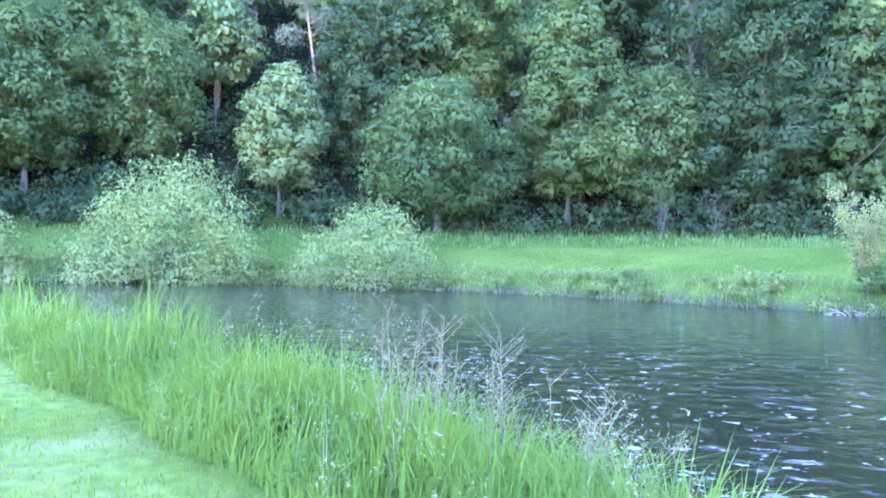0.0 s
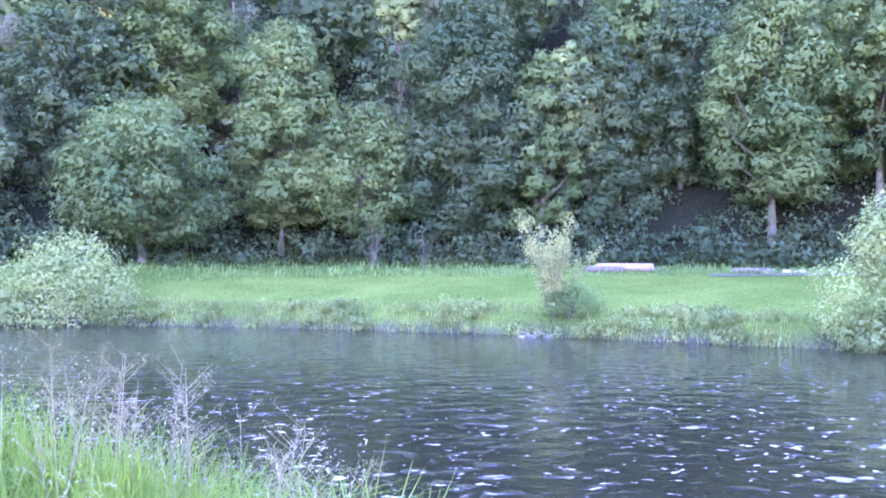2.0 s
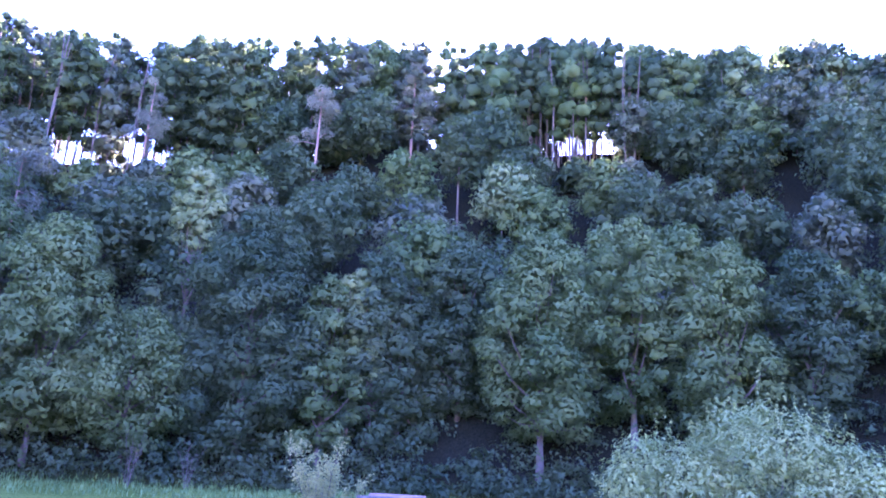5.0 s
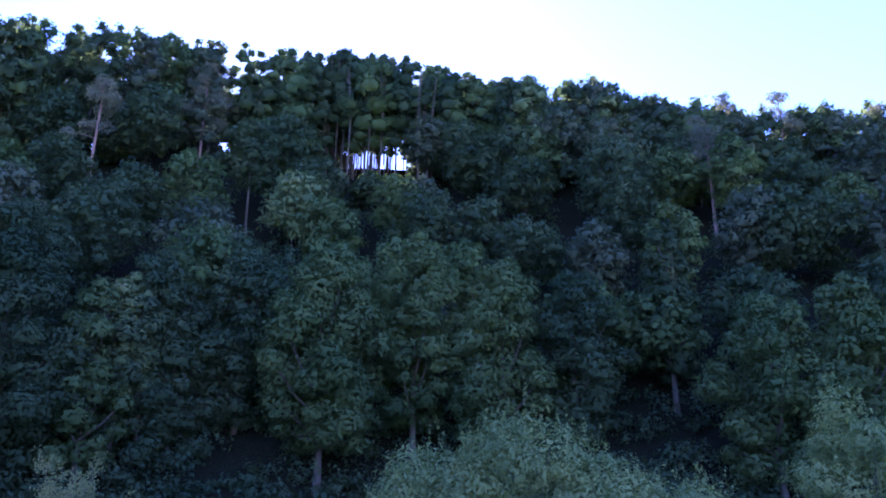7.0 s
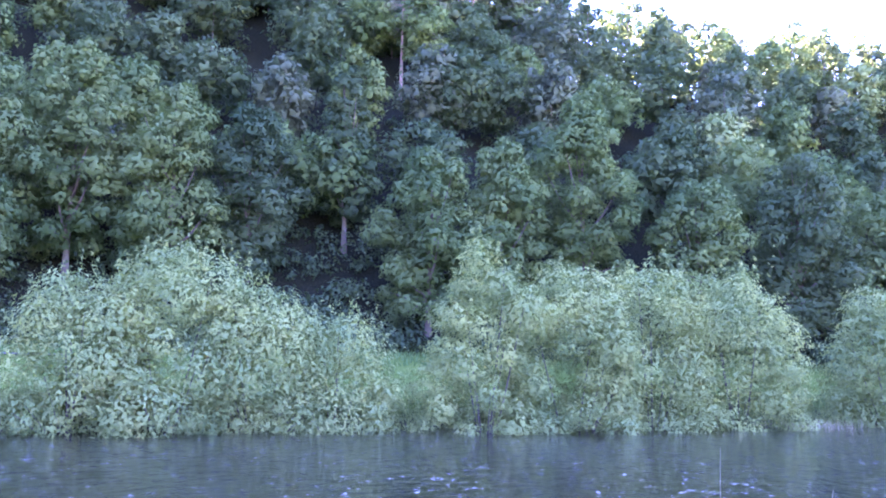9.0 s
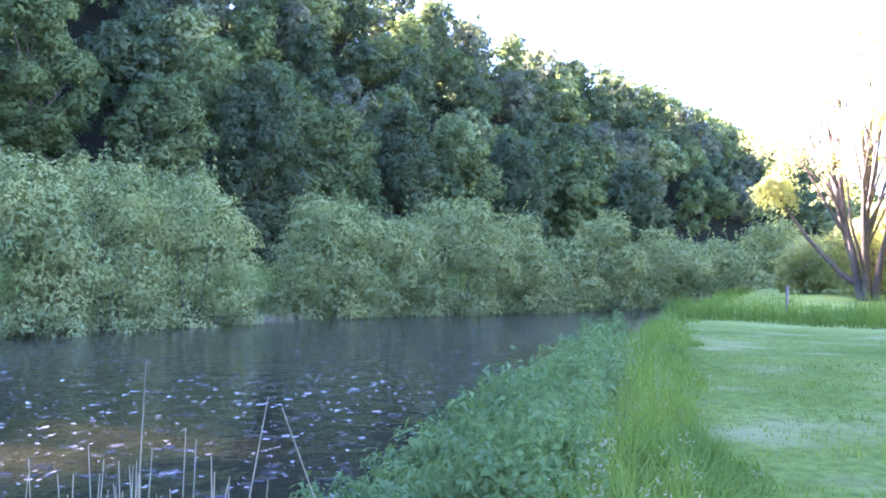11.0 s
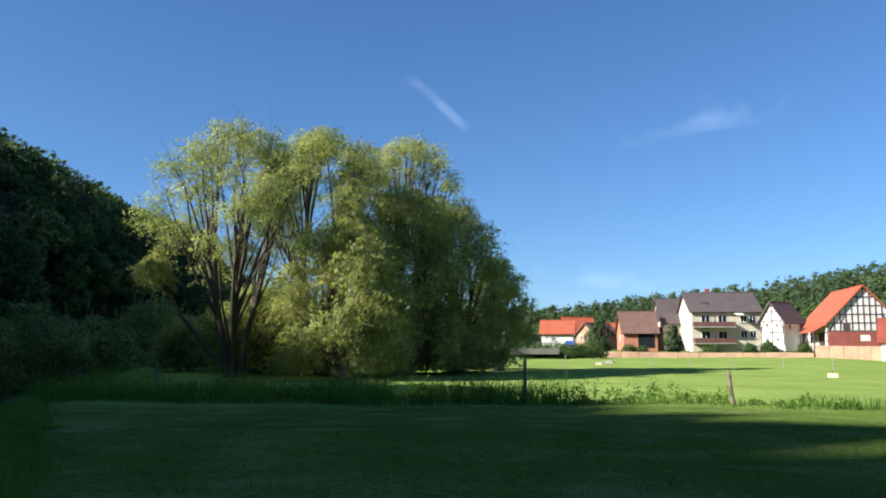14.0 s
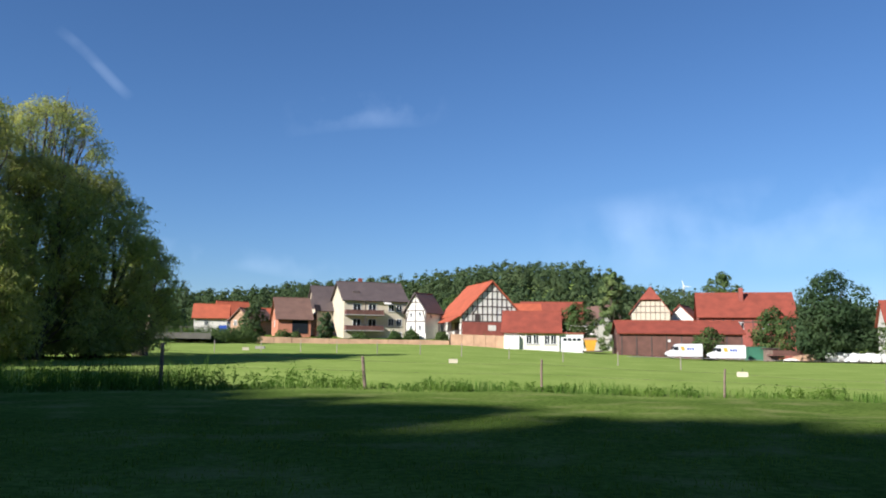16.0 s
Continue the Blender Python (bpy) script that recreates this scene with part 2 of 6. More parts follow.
def ground_z(x, y):
    x, y = np.asarray(x, float), np.asarray(y, float)
    near, far, foot = beyond(NEAR_EDGE, x, y), beyond(FAR_EDGE, x, y), beyond(FOOT, x, y)
    d, az = np.hypot(x, y), np.degrees(np.arctan2(x, y)) % 360
    top = np.interp(az, (0, 172, 188, 360), (2.6, 2.6, 0.7, 0.7))
    field = top * np.clip((d - 30) / 110, 0, 1.0)
    rise = np.interp(az, [p[0] for p in FAR_HILL], [p[1] for p in FAR_HILL])
    field = field + np.where((az > 95) & (az < 320), smooth((d - 230) / 260), 0) * rise
    lawn = field + 0.05 * np.sin(x * 0.7) * np.cos(y * 0.6)
    z = -1.9 + (lawn + 1.9) * smooth(-near / 2.6)
    meadow = 0.3 + 3.0 * np.clip((far - 2) / np.maximum(far - 2 - foot, 1), 0, 1)
    az2 = np.where(az > 230, az - 360, az)
    crest = np.interp(az2, [p[0] for p in CREST], [p[1] for p in CREST])
    s = np.clip(foot / 52, 0, 1)
    hill = 3.3 + (crest - 3.3) * (0.85 * s + 0.15 * smooth(s))
    hz = np.where(foot < 0, meadow, np.where(foot < 60, hill, crest - 0.22 * np.clip(foot - 60, 0, 160)))
    far_z = -1.9 + (hz + 1.9) * smooth((far + 0.8) / 2.6)
    return np.where(near < -far, z, far_z)


def link_mesh(name, verts, faces, mat, parent=None, smooth_shade=False, normals=None):
    """A mesh from arrays of vertices and faces, with shading normals where given."""
    me = bpy.data.meshes.new(name)
    verts = np.asarray(verts, np.float32)
    faces = np.asarray(faces, np.int32)
    k = faces.shape[1]
    me.vertices.add(len(verts))
    me.vertices.foreach_set("co", verts.ravel())
    me.loops.add(faces.size)
    me.loops.foreach_set("vertex_index", faces.ravel())
    me.polygons.add(len(faces))
    me.polygons.foreach_set("loop_start", np.arange(0, faces.size, k, dtype=np.int32))
    me.polygons.foreach_set("loop_total", np.full(len(faces), k, np.int32))
    me.polygons.foreach_set("use_smooth", np.full(len(faces), bool(smooth_shade or normals is not None)))
    me.update(calc_edges=True)
    if normals is not None:
        me.normals_split_custom_set_from_vertices(np.asarray(normals, np.float32))
    me.materials.append(mat)
    ob = new(name, me)
    if parent:
        ob.parent = parent
    return ob


def graded(points):
    """Grid lines from (place, step) pairs."""
    out = [points[0][0]]
    for (a, s0), (b, s1) in zip(points, points[1:]):
        n = max(1, int(round(abs(b - a) / (0.5 * (s0 + s1)))))
        out += list(np.linspace(a, b, n + 1)[1:])
    return np.array(out)


us = graded([(-3000, 500), (-500, 100), (-130, 8), (-60, 1.5), (-12, 0.6), (40, 0.6), (130, 3), (500, 20), (3000, 500)])
vs = graded([(-3000, 500), (-520, 15), (-140, 8), (-30, 1.2), (0, 0.4), (18, 0.4), (66, 1.0), (130, 5), (400, 40), (3000, 500)])
gu, gv = np.meshgrid(us, vs, indexing="ij")
gx, gy = xy_of(gu, gv)
gz = ground_z(gx, gy)
nu, nv = gu.shape
idx = np.arange(nu * nv).reshape(nu, nv)
quads = np.stack([idx[:-1, :-1], idx[1:, :-1], idx[1:, 1:], idx[:-1, 1:]], -1).reshape(-1, 4)
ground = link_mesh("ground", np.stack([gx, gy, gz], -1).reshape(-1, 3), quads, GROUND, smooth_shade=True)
tagged(ground, "mown green lawn, river banks, meadow and steep wooded slope", "ground", kind="structure")
# cover mask of the soil painted dark for the wood's shade
shaded_soil = smooth((beyond(FOOT, gx, gy) + 3) / 5)
mud = np.where(gz < -0.15, smooth((-0.15 - gz) / 0.5), 0)
pasture = smooth((-beyond(NEAR_EDGE, gx, gy) - 1) / 6) * smooth((np.hypot(gx, gy) - 30) / 8)
lawn_side = (beyond(NEAR_EDGE, gx, gy) < 0).astype(float)
cover = np.stack([shaded_soil, mud, pasture, lawn_side], -1).reshape(-1, 4)
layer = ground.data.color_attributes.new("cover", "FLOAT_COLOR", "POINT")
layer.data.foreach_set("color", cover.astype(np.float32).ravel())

wx, wy = np.meshgrid(np.linspace(-150, 330, 49), np.linspace(-480, 70, 56), indexing="ij")
inside = (beyond(NEAR_EDGE, wx, wy) > -12) & (beyond(FAR_EDGE, wx, wy) < 12)
wi = np.arange(wx.size).reshape(wx.shape)
wq = np.stack([wi[:-1, :-1], wi[1:, :-1], wi[1:, 1:], wi[:-1, 1:]], -1)
keep = inside[:-1, :-1] | inside[1:, :-1] | inside[1:, 1:] | inside[:-1, 1:]
water = link_mesh("water", np.stack([wx, wy, 0 * wx + WATER_Z], -1).reshape(-1, 3), wq[keep], WATER, smooth_shade=True)
tagged(water, "dark rippled river water flowing between green banks", "river", kind="structure")


# ---- plants ----
def rng_of(seed):
    return np.random.default_rng(seed)


def cards(rng, centres, normals, length, width, droop=0.0):
    """Pointed leaf sprays: a rhombus folded along its length at each centre."""
    n = len(centres)
    nrm = normals / np.maximum(np.linalg.norm(normals, axis=1, keepdims=True), 1e-6)
    side = np.cross(nrm, rng.normal(size=(n, 3)))
    side /= np.maximum(np.linalg.norm(side, axis=1, keepdims=True), 1e-6)
    lead = np.cross(side, nrm)
    if droop:
        lead = lead + np.array([0, 0, -droop])
        lead /= np.linalg.norm(lead, axis=1, keepdims=True)
        side = np.cross(lead, nrm)
        side /= np.maximum(np.linalg.norm(side, axis=1, keepdims=True), 1e-6)
    le = (length * rng.uniform(0.6, 1.35, n))[:, None]
    wi_ = (width * rng.uniform(0.6, 1.35, n))[:, None]
    fold = nrm * wi_ * 0.25
    v = np.stack([centres - lead * le * 0.5, centres - side * wi_ * 0.5 + fold, centres + lead * le * 0.5 - nrm * le * 0.12, centres + side * wi_ * 0.5 + fold], 1)
    base = np.arange(n)[:, None] * 4
    f = np.concatenate([base + [0, 1, 2], base + [0, 2, 3]], 0)
    return v.reshape(-1, 3), f


def lobes(rng, n, radius, height, base, shape):
    """Places and sizes of the leafy boughs that make up a crown: outer boughs, then a few within."""
    out = []
    inner = max(3, n // 6)
    for i in range(n + inner):
        within = i >= n
        h = (i - n + 0.5) / inner if within else (i + rng.uniform(0.1, 0.9)) / n
        if shape == "round":
            prof = math.sqrt(max(0.05, 1 - (2 * h - 0.95) ** 2))
        elif shape == "dome":
            prof = math.sqrt(max(0.06, 1 - h ** 2.2)) * min(1, 0.62 + h)
        else:
            prof = (1 - h) ** 0.7 * 0.95 + 0.12
        a = i * 2.4 + rng.uniform(-0.6, 0.6)
        r = radius * prof * (rng.uniform(0.05, 0.3) if within else rng.uniform(0.5, 0.92))
        size = radius * (0.42 * prof + 0.1 if within else rng.uniform(0.19, 0.36) * (0.6 + 0.5 * prof)) * (22 / max(n, 10)) ** 0.3
        out.append((r * math.cos(a), r * math.sin(a), base + h * (height - base) * 0.97 - size * 0.3 - (0 if within else 0.06 * r), size))
    return np.array(out)


def crown_points(rng, lob, n, flat=0.75):
    """Points on the shells of the lobes, more above than below, with outward normals."""
    w = lob[:, 3] ** 2
    pick = rng.choice(len(lob), n, p=w / w.sum())
    d = rng.normal(size=(n, 3))
    d[:, 2] += 0.35
    d /= np.linalg.norm(d, axis=1, keepdims=True)
    r = lob[pick, 3] * rng.uniform(0.6, 1.08, n) ** 0.6
    lump = 1 + 0.22 * np.sin(d[:, 0] * 7 + pick) * np.cos(d[:, 1] * 6 - pick) + 0.15 * np.sin(d[:, 2] * 9 + 2 * pick)
    c = lob[pick, :3] + d * (r * lump)[:, None] * [1, 1, flat]
    nrm = d + rng.normal(size=(n, 3)) * 0.38 + [0, 0, 0.4]
    return c, nrm


def ico(level):
    """A unit ball of 20 or 80 triangles."""
    g = (1 + 5 ** 0.5) / 2
    v = [(-1, g, 0), (1, g, 0), (-1, -g, 0), (1, -g, 0), (0, -1, g), (0, 1, g), (0, -1, -g), (0, 1, -g), (g, 0, -1), (g, 0, 1), (-g, 0, -1), (-g, 0, 1)]
    near = 2.01
    f = [(i, j, k) for i, j, k in itertools.combinations(range(12), 3)
         if all((Vector(v[a]) - Vector(v[b])).length < near for a, b in ((i, j), (j, k), (i, k)))]
    f = [t if (Vector(v[t[1]]) - Vector(v[t[0]])).cross(Vector(v[t[2]]) - Vector(v[t[0]])).dot(Vector(v[t[0]])) > 0 else (t[0], t[2], t[1]) for t in f]
    if level:
        cut, out = {}, []
        def half(a, b):
            key = (min(a, b), max(a, b))
            if key not in cut:
                cut[key] = len(v)
                v.append(tuple((Vector(v[a]) + Vector(v[b])) / 2))
            return cut[key]
        for a, b, c in f:
            x, y, z = half(a, b), half(b, c), half(c, a)
            out += [(a, x, z), (x, b, y), (z, y, c), (x, y, z)]
        f = out
    v = np.array(v, float)
    return v / np.linalg.norm(v, axis=1, keepdims=True), np.array(f)


BALLS = [ico(0), ico(1)]


def ragged(d, pick):
    """Uneven reach of a bough in the given directions."""
    return 1 + 0.2 * np.sin(d[..., 0] * 7 + pick) * np.cos(d[..., 1] * 6 - pick) + 0.14 * np.sin(d[..., 2] * 9 + 2 * pick) + 0.1 * np.sin(d[..., 0] * 17 + d[..., 2] * 15)


def leaf_mass(rng, lob, n, flat, size, aspect=0.75, whole=0.0, fill=None, dense=0.42, hang=0.5):
    """Many small three-cornered leaf sprays, shingled outwards and down over boughs whose dense inner foliage is closed: vertices, faces, normals."""
    w = lob[:, 3] ** 2
    pick = rng.choice(len(lob), n, p=w / w.sum())
    d = rng.normal(size=(n, 3))
    d[:, 2] += 0.3
    d /= np.linalg.norm(d, axis=1, keepdims=True)
    lump = ragged(d, pick)
    reach = rng.uniform(0.6, 1.08, n) ** 0.6 if fill is None else rng.uniform(0.66, 1.1, n)
    reach = reach + 0.32 * rng.uniform(0, 1, n) ** 5
    c = lob[pick, :3] + d * (lob[pick, 3] * reach * lump)[:, None] * [1, 1, flat]
    c[:, 2] -= 0.16 * lob[pick, 3] * (d[:, 0] ** 2 + d[:, 1] ** 2)
    buried = np.zeros(n, bool)
    for x, y, z, r in lob:
        q = (c - [x, y, z]) / [1, 1, flat]
        buried |= (q * q).sum(1) < (0.5 * r) ** 2
    c, d = c[~buried], d[~buried]
    n = len(c)
    up = d / [1, 1, flat]
    up /= np.linalg.norm(up, axis=1, keepdims=True)
    nrm = up * 0.75 + rng.normal(size=(n, 3)) * 0.36 + [0, 0, 0.5]
    nrm /= np.linalg.norm(nrm, axis=1, keepdims=True)
    lead = d * [1, 1, 0.2] + rng.normal(size=(n, 3)) * 0.45 - [0, 0, hang]
    lead -= nrm * (lead * nrm).sum(1)[:, None]
    lead /= np.maximum(np.linalg.norm(lead, axis=1, keepdims=True), 1e-6)
    side = np.cross(nrm, lead)
    le = (size * rng.uniform(0.5, 1.45, n))[:, None]
    k = rng.uniform(-0.35, 0.35, n)[:, None]
    wd = le * aspect
    v = np.stack([c - lead * le * 0.5 - side * wd * (0.5 + k), c + lead * le * 0.5, c - lead * le * 0.35 + side * wd * (0.5 - k)], 1)
    v[:, 1] -= nrm * le * 0.15
    f = np.arange(3 * n).reshape(n, 3)
    f = f[:, ::-1] if float((np.cross(v[0, 1] - v[0, 0], v[0, 2] - v[0, 0]) * nrm[0]).sum()) < 0 else f
    soft = up * (0.85 - whole) + nrm * 0.18 + [0, 0, 0.1]
    if whole:
        mid = lob[:, :3].mean(0)
        span = np.maximum(lob[:, :3].max(0) - lob[:, :3].min(0), 0.5)
        out = (c - mid) / span
        soft = soft + whole * out / np.maximum(np.linalg.norm(out, axis=1, keepdims=True), 1e-6)
    soft = np.repeat(soft / np.linalg.norm(soft, axis=1, keepdims=True), 3, 0)
    if fill is None:
        return v.reshape(-1, 3), f, soft
    bv, bf = BALLS[fill]
    k = np.arange(len(lob))[:, None]
    away = np.broadcast_to(bv, (len(lob),) + bv.shape)
    core = lob[:, None, :3] + away * (lob[:, 3, None] * dense * ragged(away, k))[..., None] * [1, 1, flat]
    core[..., 2] -= 0.16 * lob[:, 3, None] * (away[..., 0] ** 2 + away[..., 1] ** 2)
    cn = away * (0.85 - whole) + [0, 0, 0.1]
    if whole:
        out = (core - mid) / span
        cn = cn + whole * out / np.maximum(np.linalg.norm(out, axis=2, keepdims=True), 1e-6)
    cn = (cn / np.linalg.norm(cn, axis=2, keepdims=True)).reshape(-1, 3)
    cf = (bf[None] + (k * len(bv))[..., None]).reshape(-1, 3) + 3 * n
    return np.concatenate([v.reshape(-1, 3), core.reshape(-1, 3)]), np.concatenate([f, cf]), np.concatenate([soft, cn])


def merge_soft(parts):
    o, fs_ = 0, []
    for v, f, n in parts:
        fs_.append(f + o)
        o += len(v)
    return np.concatenate([p[0] for p in parts]), np.concatenate(fs_), np.concatenate([p[2] for p in parts])


def tube(points, radii, sides=7):
    """A tapered limb along points."""
    pts, verts, faces = [Vector(p) for p in points], [], []
    for i, p in enumerate(pts):
        t = (pts[min(i + 1, len(pts) - 1)] - pts[max(i - 1, 0)]).normalized()
        a = t.cross(Vector((0.3, 0.9, 0.1)))
        if a.length < 1e-3:
            a = t.cross(Vector((1, 0, 0)))
        a.normalize()
        b = t.cross(a)
        for s in range(sides):
            g = 2 * math.pi * s / sides
            verts.append(tuple(p + (a * math.cos(g) + b * math.sin(g)) * radii[i]))
    for i in range(len(pts) - 1):
        for s in range(sides):
            q = (s + 1) % sides
            faces.append((i * sides + s, i * sides + q, (i + 1) * sides + q, (i + 1) * sides + s))
    return np.array(verts), np.array(faces)


def merge(parts):
    vs_, fs_, o = [], [], 0
    for v, f in parts:
        vs_.append(np.asarray(v, float))
        fs_.append(np.asarray(f) + o)
        o += len(v)
    return np.concatenate(vs_), np.concatenate(fs_)


def limbs(rng, lob, height, girth, lean=(0, 0), trunk_top=0.8, wander=0.25):
    """Trunk and a limb to most lobes."""
    pts, rad = [], []
    for i in range(7):
        s = i / 6
        pts.append((lean[0] * s + wander * math.sin(s * 4 + girth * 9) * s, lean[1] * s + wander * math.cos(s * 5) * s, -0.3 + s * height * trunk_top))
        rad.append(girth * (1.25 - s if i else 1.7) * 0.8 + 0.02)
    out = [tube(pts, rad, 9)]
    for x, y, z, r in lob[:: max(1, len(lob) // 16)]:
        s = min(0.9, max(0.25, (z * 0.62) / (height * trunk_top)))
        k = s * 6
        i = min(5, int(k))
        p0 = Vector(pts[i]).lerp(Vector(pts[i + 1]), k - i)
        p2 = Vector((x, y, z + r * 0.2))
        p1 = p0.lerp(p2, 0.5) + Vector((0, 0, -0.08 * (p2 - p0).length))
        w = girth * (1.1 - s) * 0.5 + 0.03
        out.append(tube([p0, p1, p2], [w, w * 0.7, 0.02], 5))
    return merge(out)


def tree(name, label, category, seed, height, radius, base, shape, n_cards, leaf, mat, bark=None, girth=0.22, lean=(0, 0), n_lobes=40, flat=0.74, group=""):
    """A tree at the origin: trunk with limbs, and a crown of leaf sprays."""
    rng = rng_of(seed)
    lob = lobes(rng, n_lobes, radius, height, base, shape)
    lob[:, 0] += lean[0] * lob[:, 2] / height
    lob[:, 1] += lean[1] * lob[:, 2] / height
    root = tagged(new(name), label, category, group)
    v, f = limbs(rng, lob, height, girth, lean)
    link_mesh("trunk", v, f, bark or BARK, root, True)
    v, f, nv_ = leaf_mass(rng, lob, int(n_cards * 2.5), flat, leaf * 0.65, whole=0.4)
    link_mesh("crown", v, f, mat, root, normals=nv_)
    return root


def polar(az, d, z=None):
    a = radians(az)
    x, y = d * math.sin(a), d * math.cos(a)
    return (x, y, float(ground_z(x, y)) if z is None else z)


def put(ob, az, d, turn=0.0, scale=1.0, sink=0.0):
    x, y, z = polar(az, d)
    ob.matrix_basis = pose(x, y, z - sink, 0, 0, turn) @ Matrix.Scale(scale, 4)
    return ob


# trees along the foot of the wooded slope: bearing, distance, height, radius, base, shape, leaf, girth
EDGE = [
    (-27, 68, 15, 6.0, 2.5, "dome", LEAF_MID, 0.2), (-20, 70, 13, 5.5, 2.0, "round", LEAF_MID, 0.2),
    (-33, 66, 14, 5.5, 2.0, "dome", LEAF_DARK, 0.2),
    (-11.3, 66, 12.4, 4.2, 3.2, "dome", LEAF_LIME, 0.14), (-0.4, 62, 11.8, 6.6, 2.2, "round", LEAF_MID, 0.26),
    (-6.2, 72, 15, 4.6, 1.0, "dome", LEAF_DARK, 0.2), (8.5, 67, 19, 5.8, 3.0, "dome", LEAF_MID, 0.2), (14, 66, 12, 5.0, 1.6, "round", LEAF_MID, 0.18), (1.5, 74, 21, 6.4, 5, "dome", LEAF_MID, 0.24),
    (16.5, 72, 21.5, 2.8, 13.5, "dome", LEAF_LIME, 0.2), (21, 66, 21, 6.8, 1.2, "dome", LEAF_DARK, 0.26),
    (26.4, 65, 15.5, 3.6, 1.6, "dome", LEAF_MID, 0.2), (28.2, 66.5, 15.0, 2.9, 5.5, "dome", LEAF_LIME, 0.16), (35.6, 70, 16, 4.6, 0.6, "dome", LEAF_DARK, 0.2), (58.6, 68, 15, 4.8, 0.6, "dome", LEAF_DARK, 0.2), (29.6, 67, 17, 4.6, 0.8, "dome", LEAF_DARK, 0.22), (31.5, 68, 14, 4.0, 0.8, "dome", LEAF_DARK, 0.2),
    (41.3, 65, 20.5, 6.2, 3.8, "dome", LEAF_MID, 0.26), (47.5, 67, 19.5, 4.6, 3.0, "dome", LEAF_MID, 0.24),
    (53.5, 66, 17.5, 5.4, 1.5, "dome", LEAF_MID, 0.24), (65, 72, 17, 3.2, 3.0, "dome", LEAF_DARK, 0.2),
    (71, 64, 15, 5.0, 1.5, "dome", LEAF_MID, 0.22), (76, 66, 15.5, 4.6, 1.5, "dome", LEAF_MID, 0.22),
    (81.5, 70, 18.5, 5.6, 1.5, "dome", LEAF_MID, 0.24), (89, 70, 14, 5.0, 1.5, "dome", LEAF_MID, 0.2),
    (95, 76, 17, 5.6, 1.5, "dome", LEAF_DARK, 0.24), (100, 82, 15, 5.6, 1.5, "dome", LEAF_MID, 0.24),
    (104, 90, 17, 6.0, 1.5, "dome", LEAF_DARK, 0.24), (108, 100, 16, 6.2, 1.5, "dome", LEAF_MID, 0.24),
    (112, 110, 16, 6.2, 1.5, "dome", LEAF_DARK, 0.24), (116, 124, 17, 6.6, 1.5, "dome", LEAF_MID, 0.24),
    (120, 140, 17, 6.6, 1.5, "dome", LEAF_DARK, 0.24),
]
for i, (az, d, h, r, b, shape, leaf, girth) in enumerate(EDGE):
    kind = {LEAF_LIME: "light lime-green", LEAF_MID: "mid-green", LEAF_DARK: "dark green"}[leaf]
    t = tree("broadleaf_tree", f"{kind} broadleaf tree at the foot of the wooded slope", "tree", 100 + i, h, r, b, shape, int(125 * r * h * min(1, 68 / d) ** 1.6), 0.45 * max(1, d / 72), leaf,
             BARK, girth, n_lobes=56 if r > 4 else 36, group="trees along the wood's edge")
    put(t, az, d, 40 * i)


# willow bushes at the far bank: bearing, distance from eye, height, radius
def bush(seed, height, radius, n_cards, mat, name="willow_bush", label="rounded grey-green willow bush hanging over the river bank", leaf=0.27):
    rng = rng_of(seed)
    n = 40
    lob = []
    for i in range(n):
        a, h = i * 2.4, (i + 0.5) / n
        prof = math.sqrt(max(0.12, 1 - h ** 2.4))
        rr = radius * prof * rng.uniform(0.5, 0.86)
        s = radius * rng.uniform(0.17, 0.36)
        lob.append((rr * math.cos(a), rr * math.sin(a), max(s * 0.8 + 0.12 * min(3.0, height * 0.4), h * height * rng.uniform(0.82, 1.0) - s * 0.4 + 0.5), s))
    lob = np.array(lob)
    root = tagged(new(name), label, "bush", "willow bushes on the far bank")
    stems = []
    for x, y, z, r in lob[::4]:
        stems.append(tube([(x * 0.06, y * 0.06, -0.4), (x * 0.5, y * 0.5, z * 0.45), (x, y, z + r * 0.3)], [0.06, 0.04, 0.012], 5))
    v, f = merge(stems)
    link_mesh("stem", v, f, BARK, root, True)
    extra = int(n_cards * 0.14)
    shoot = rng.integers(0, n, 70)
    way = rng.normal(size=(70, 3)) * 0.35 + [0, 0, 1]
    small = np.array([(*(lob[k][:3] + w * lob[k][3] * t), 0.13) for k, w in zip(shoot, way) for t in (0.8, 0.98, 1.16, 1.32)])
    v, f, nv_ = merge_soft([leaf_mass(rng, lob, int(n_cards * 2.7), 0.85, leaf * 0.76, 0.42, 0.12, hang=0.2), leaf_mass(rng, small, extra, 1.0, leaf * 0.65, 0.45)])
    link_mesh("crown", v, f, mat, root, normals=nv_)
    return root


BUSHES = [(-30.5, 57, 5.6, 3.4), (-18.5, 55, 7.2, 5.4), (-5.2, 52, 4.6, 4.2), (49.5, 38, 6.2, 3.4), (55, 38.5, 7.6, 4.0), (60.5, 39, 6.6, 3.6),
          (65.5, 40, 5.4, 3.4), (75.5, 40, 8.6, 3.4), (81, 43, 8.4, 3.8), (86, 46, 8.8, 4.0), (91.2, 49, 8.2, 4.1), (99.6, 58, 8.4, 4.0),
          (103.5, 61, 7.6, 4.2), (108.5, 66, 9.4, 4.6), (112.4, 70, 7.8, 4.2), (115, 76, 6.4, 3.8), (118, 80, 9.0, 4.2), (122, 86, 7.4, 4.8), (125.5, 90, 7.0, 5.0), (128.5, 95, 8.0, 5.0)]
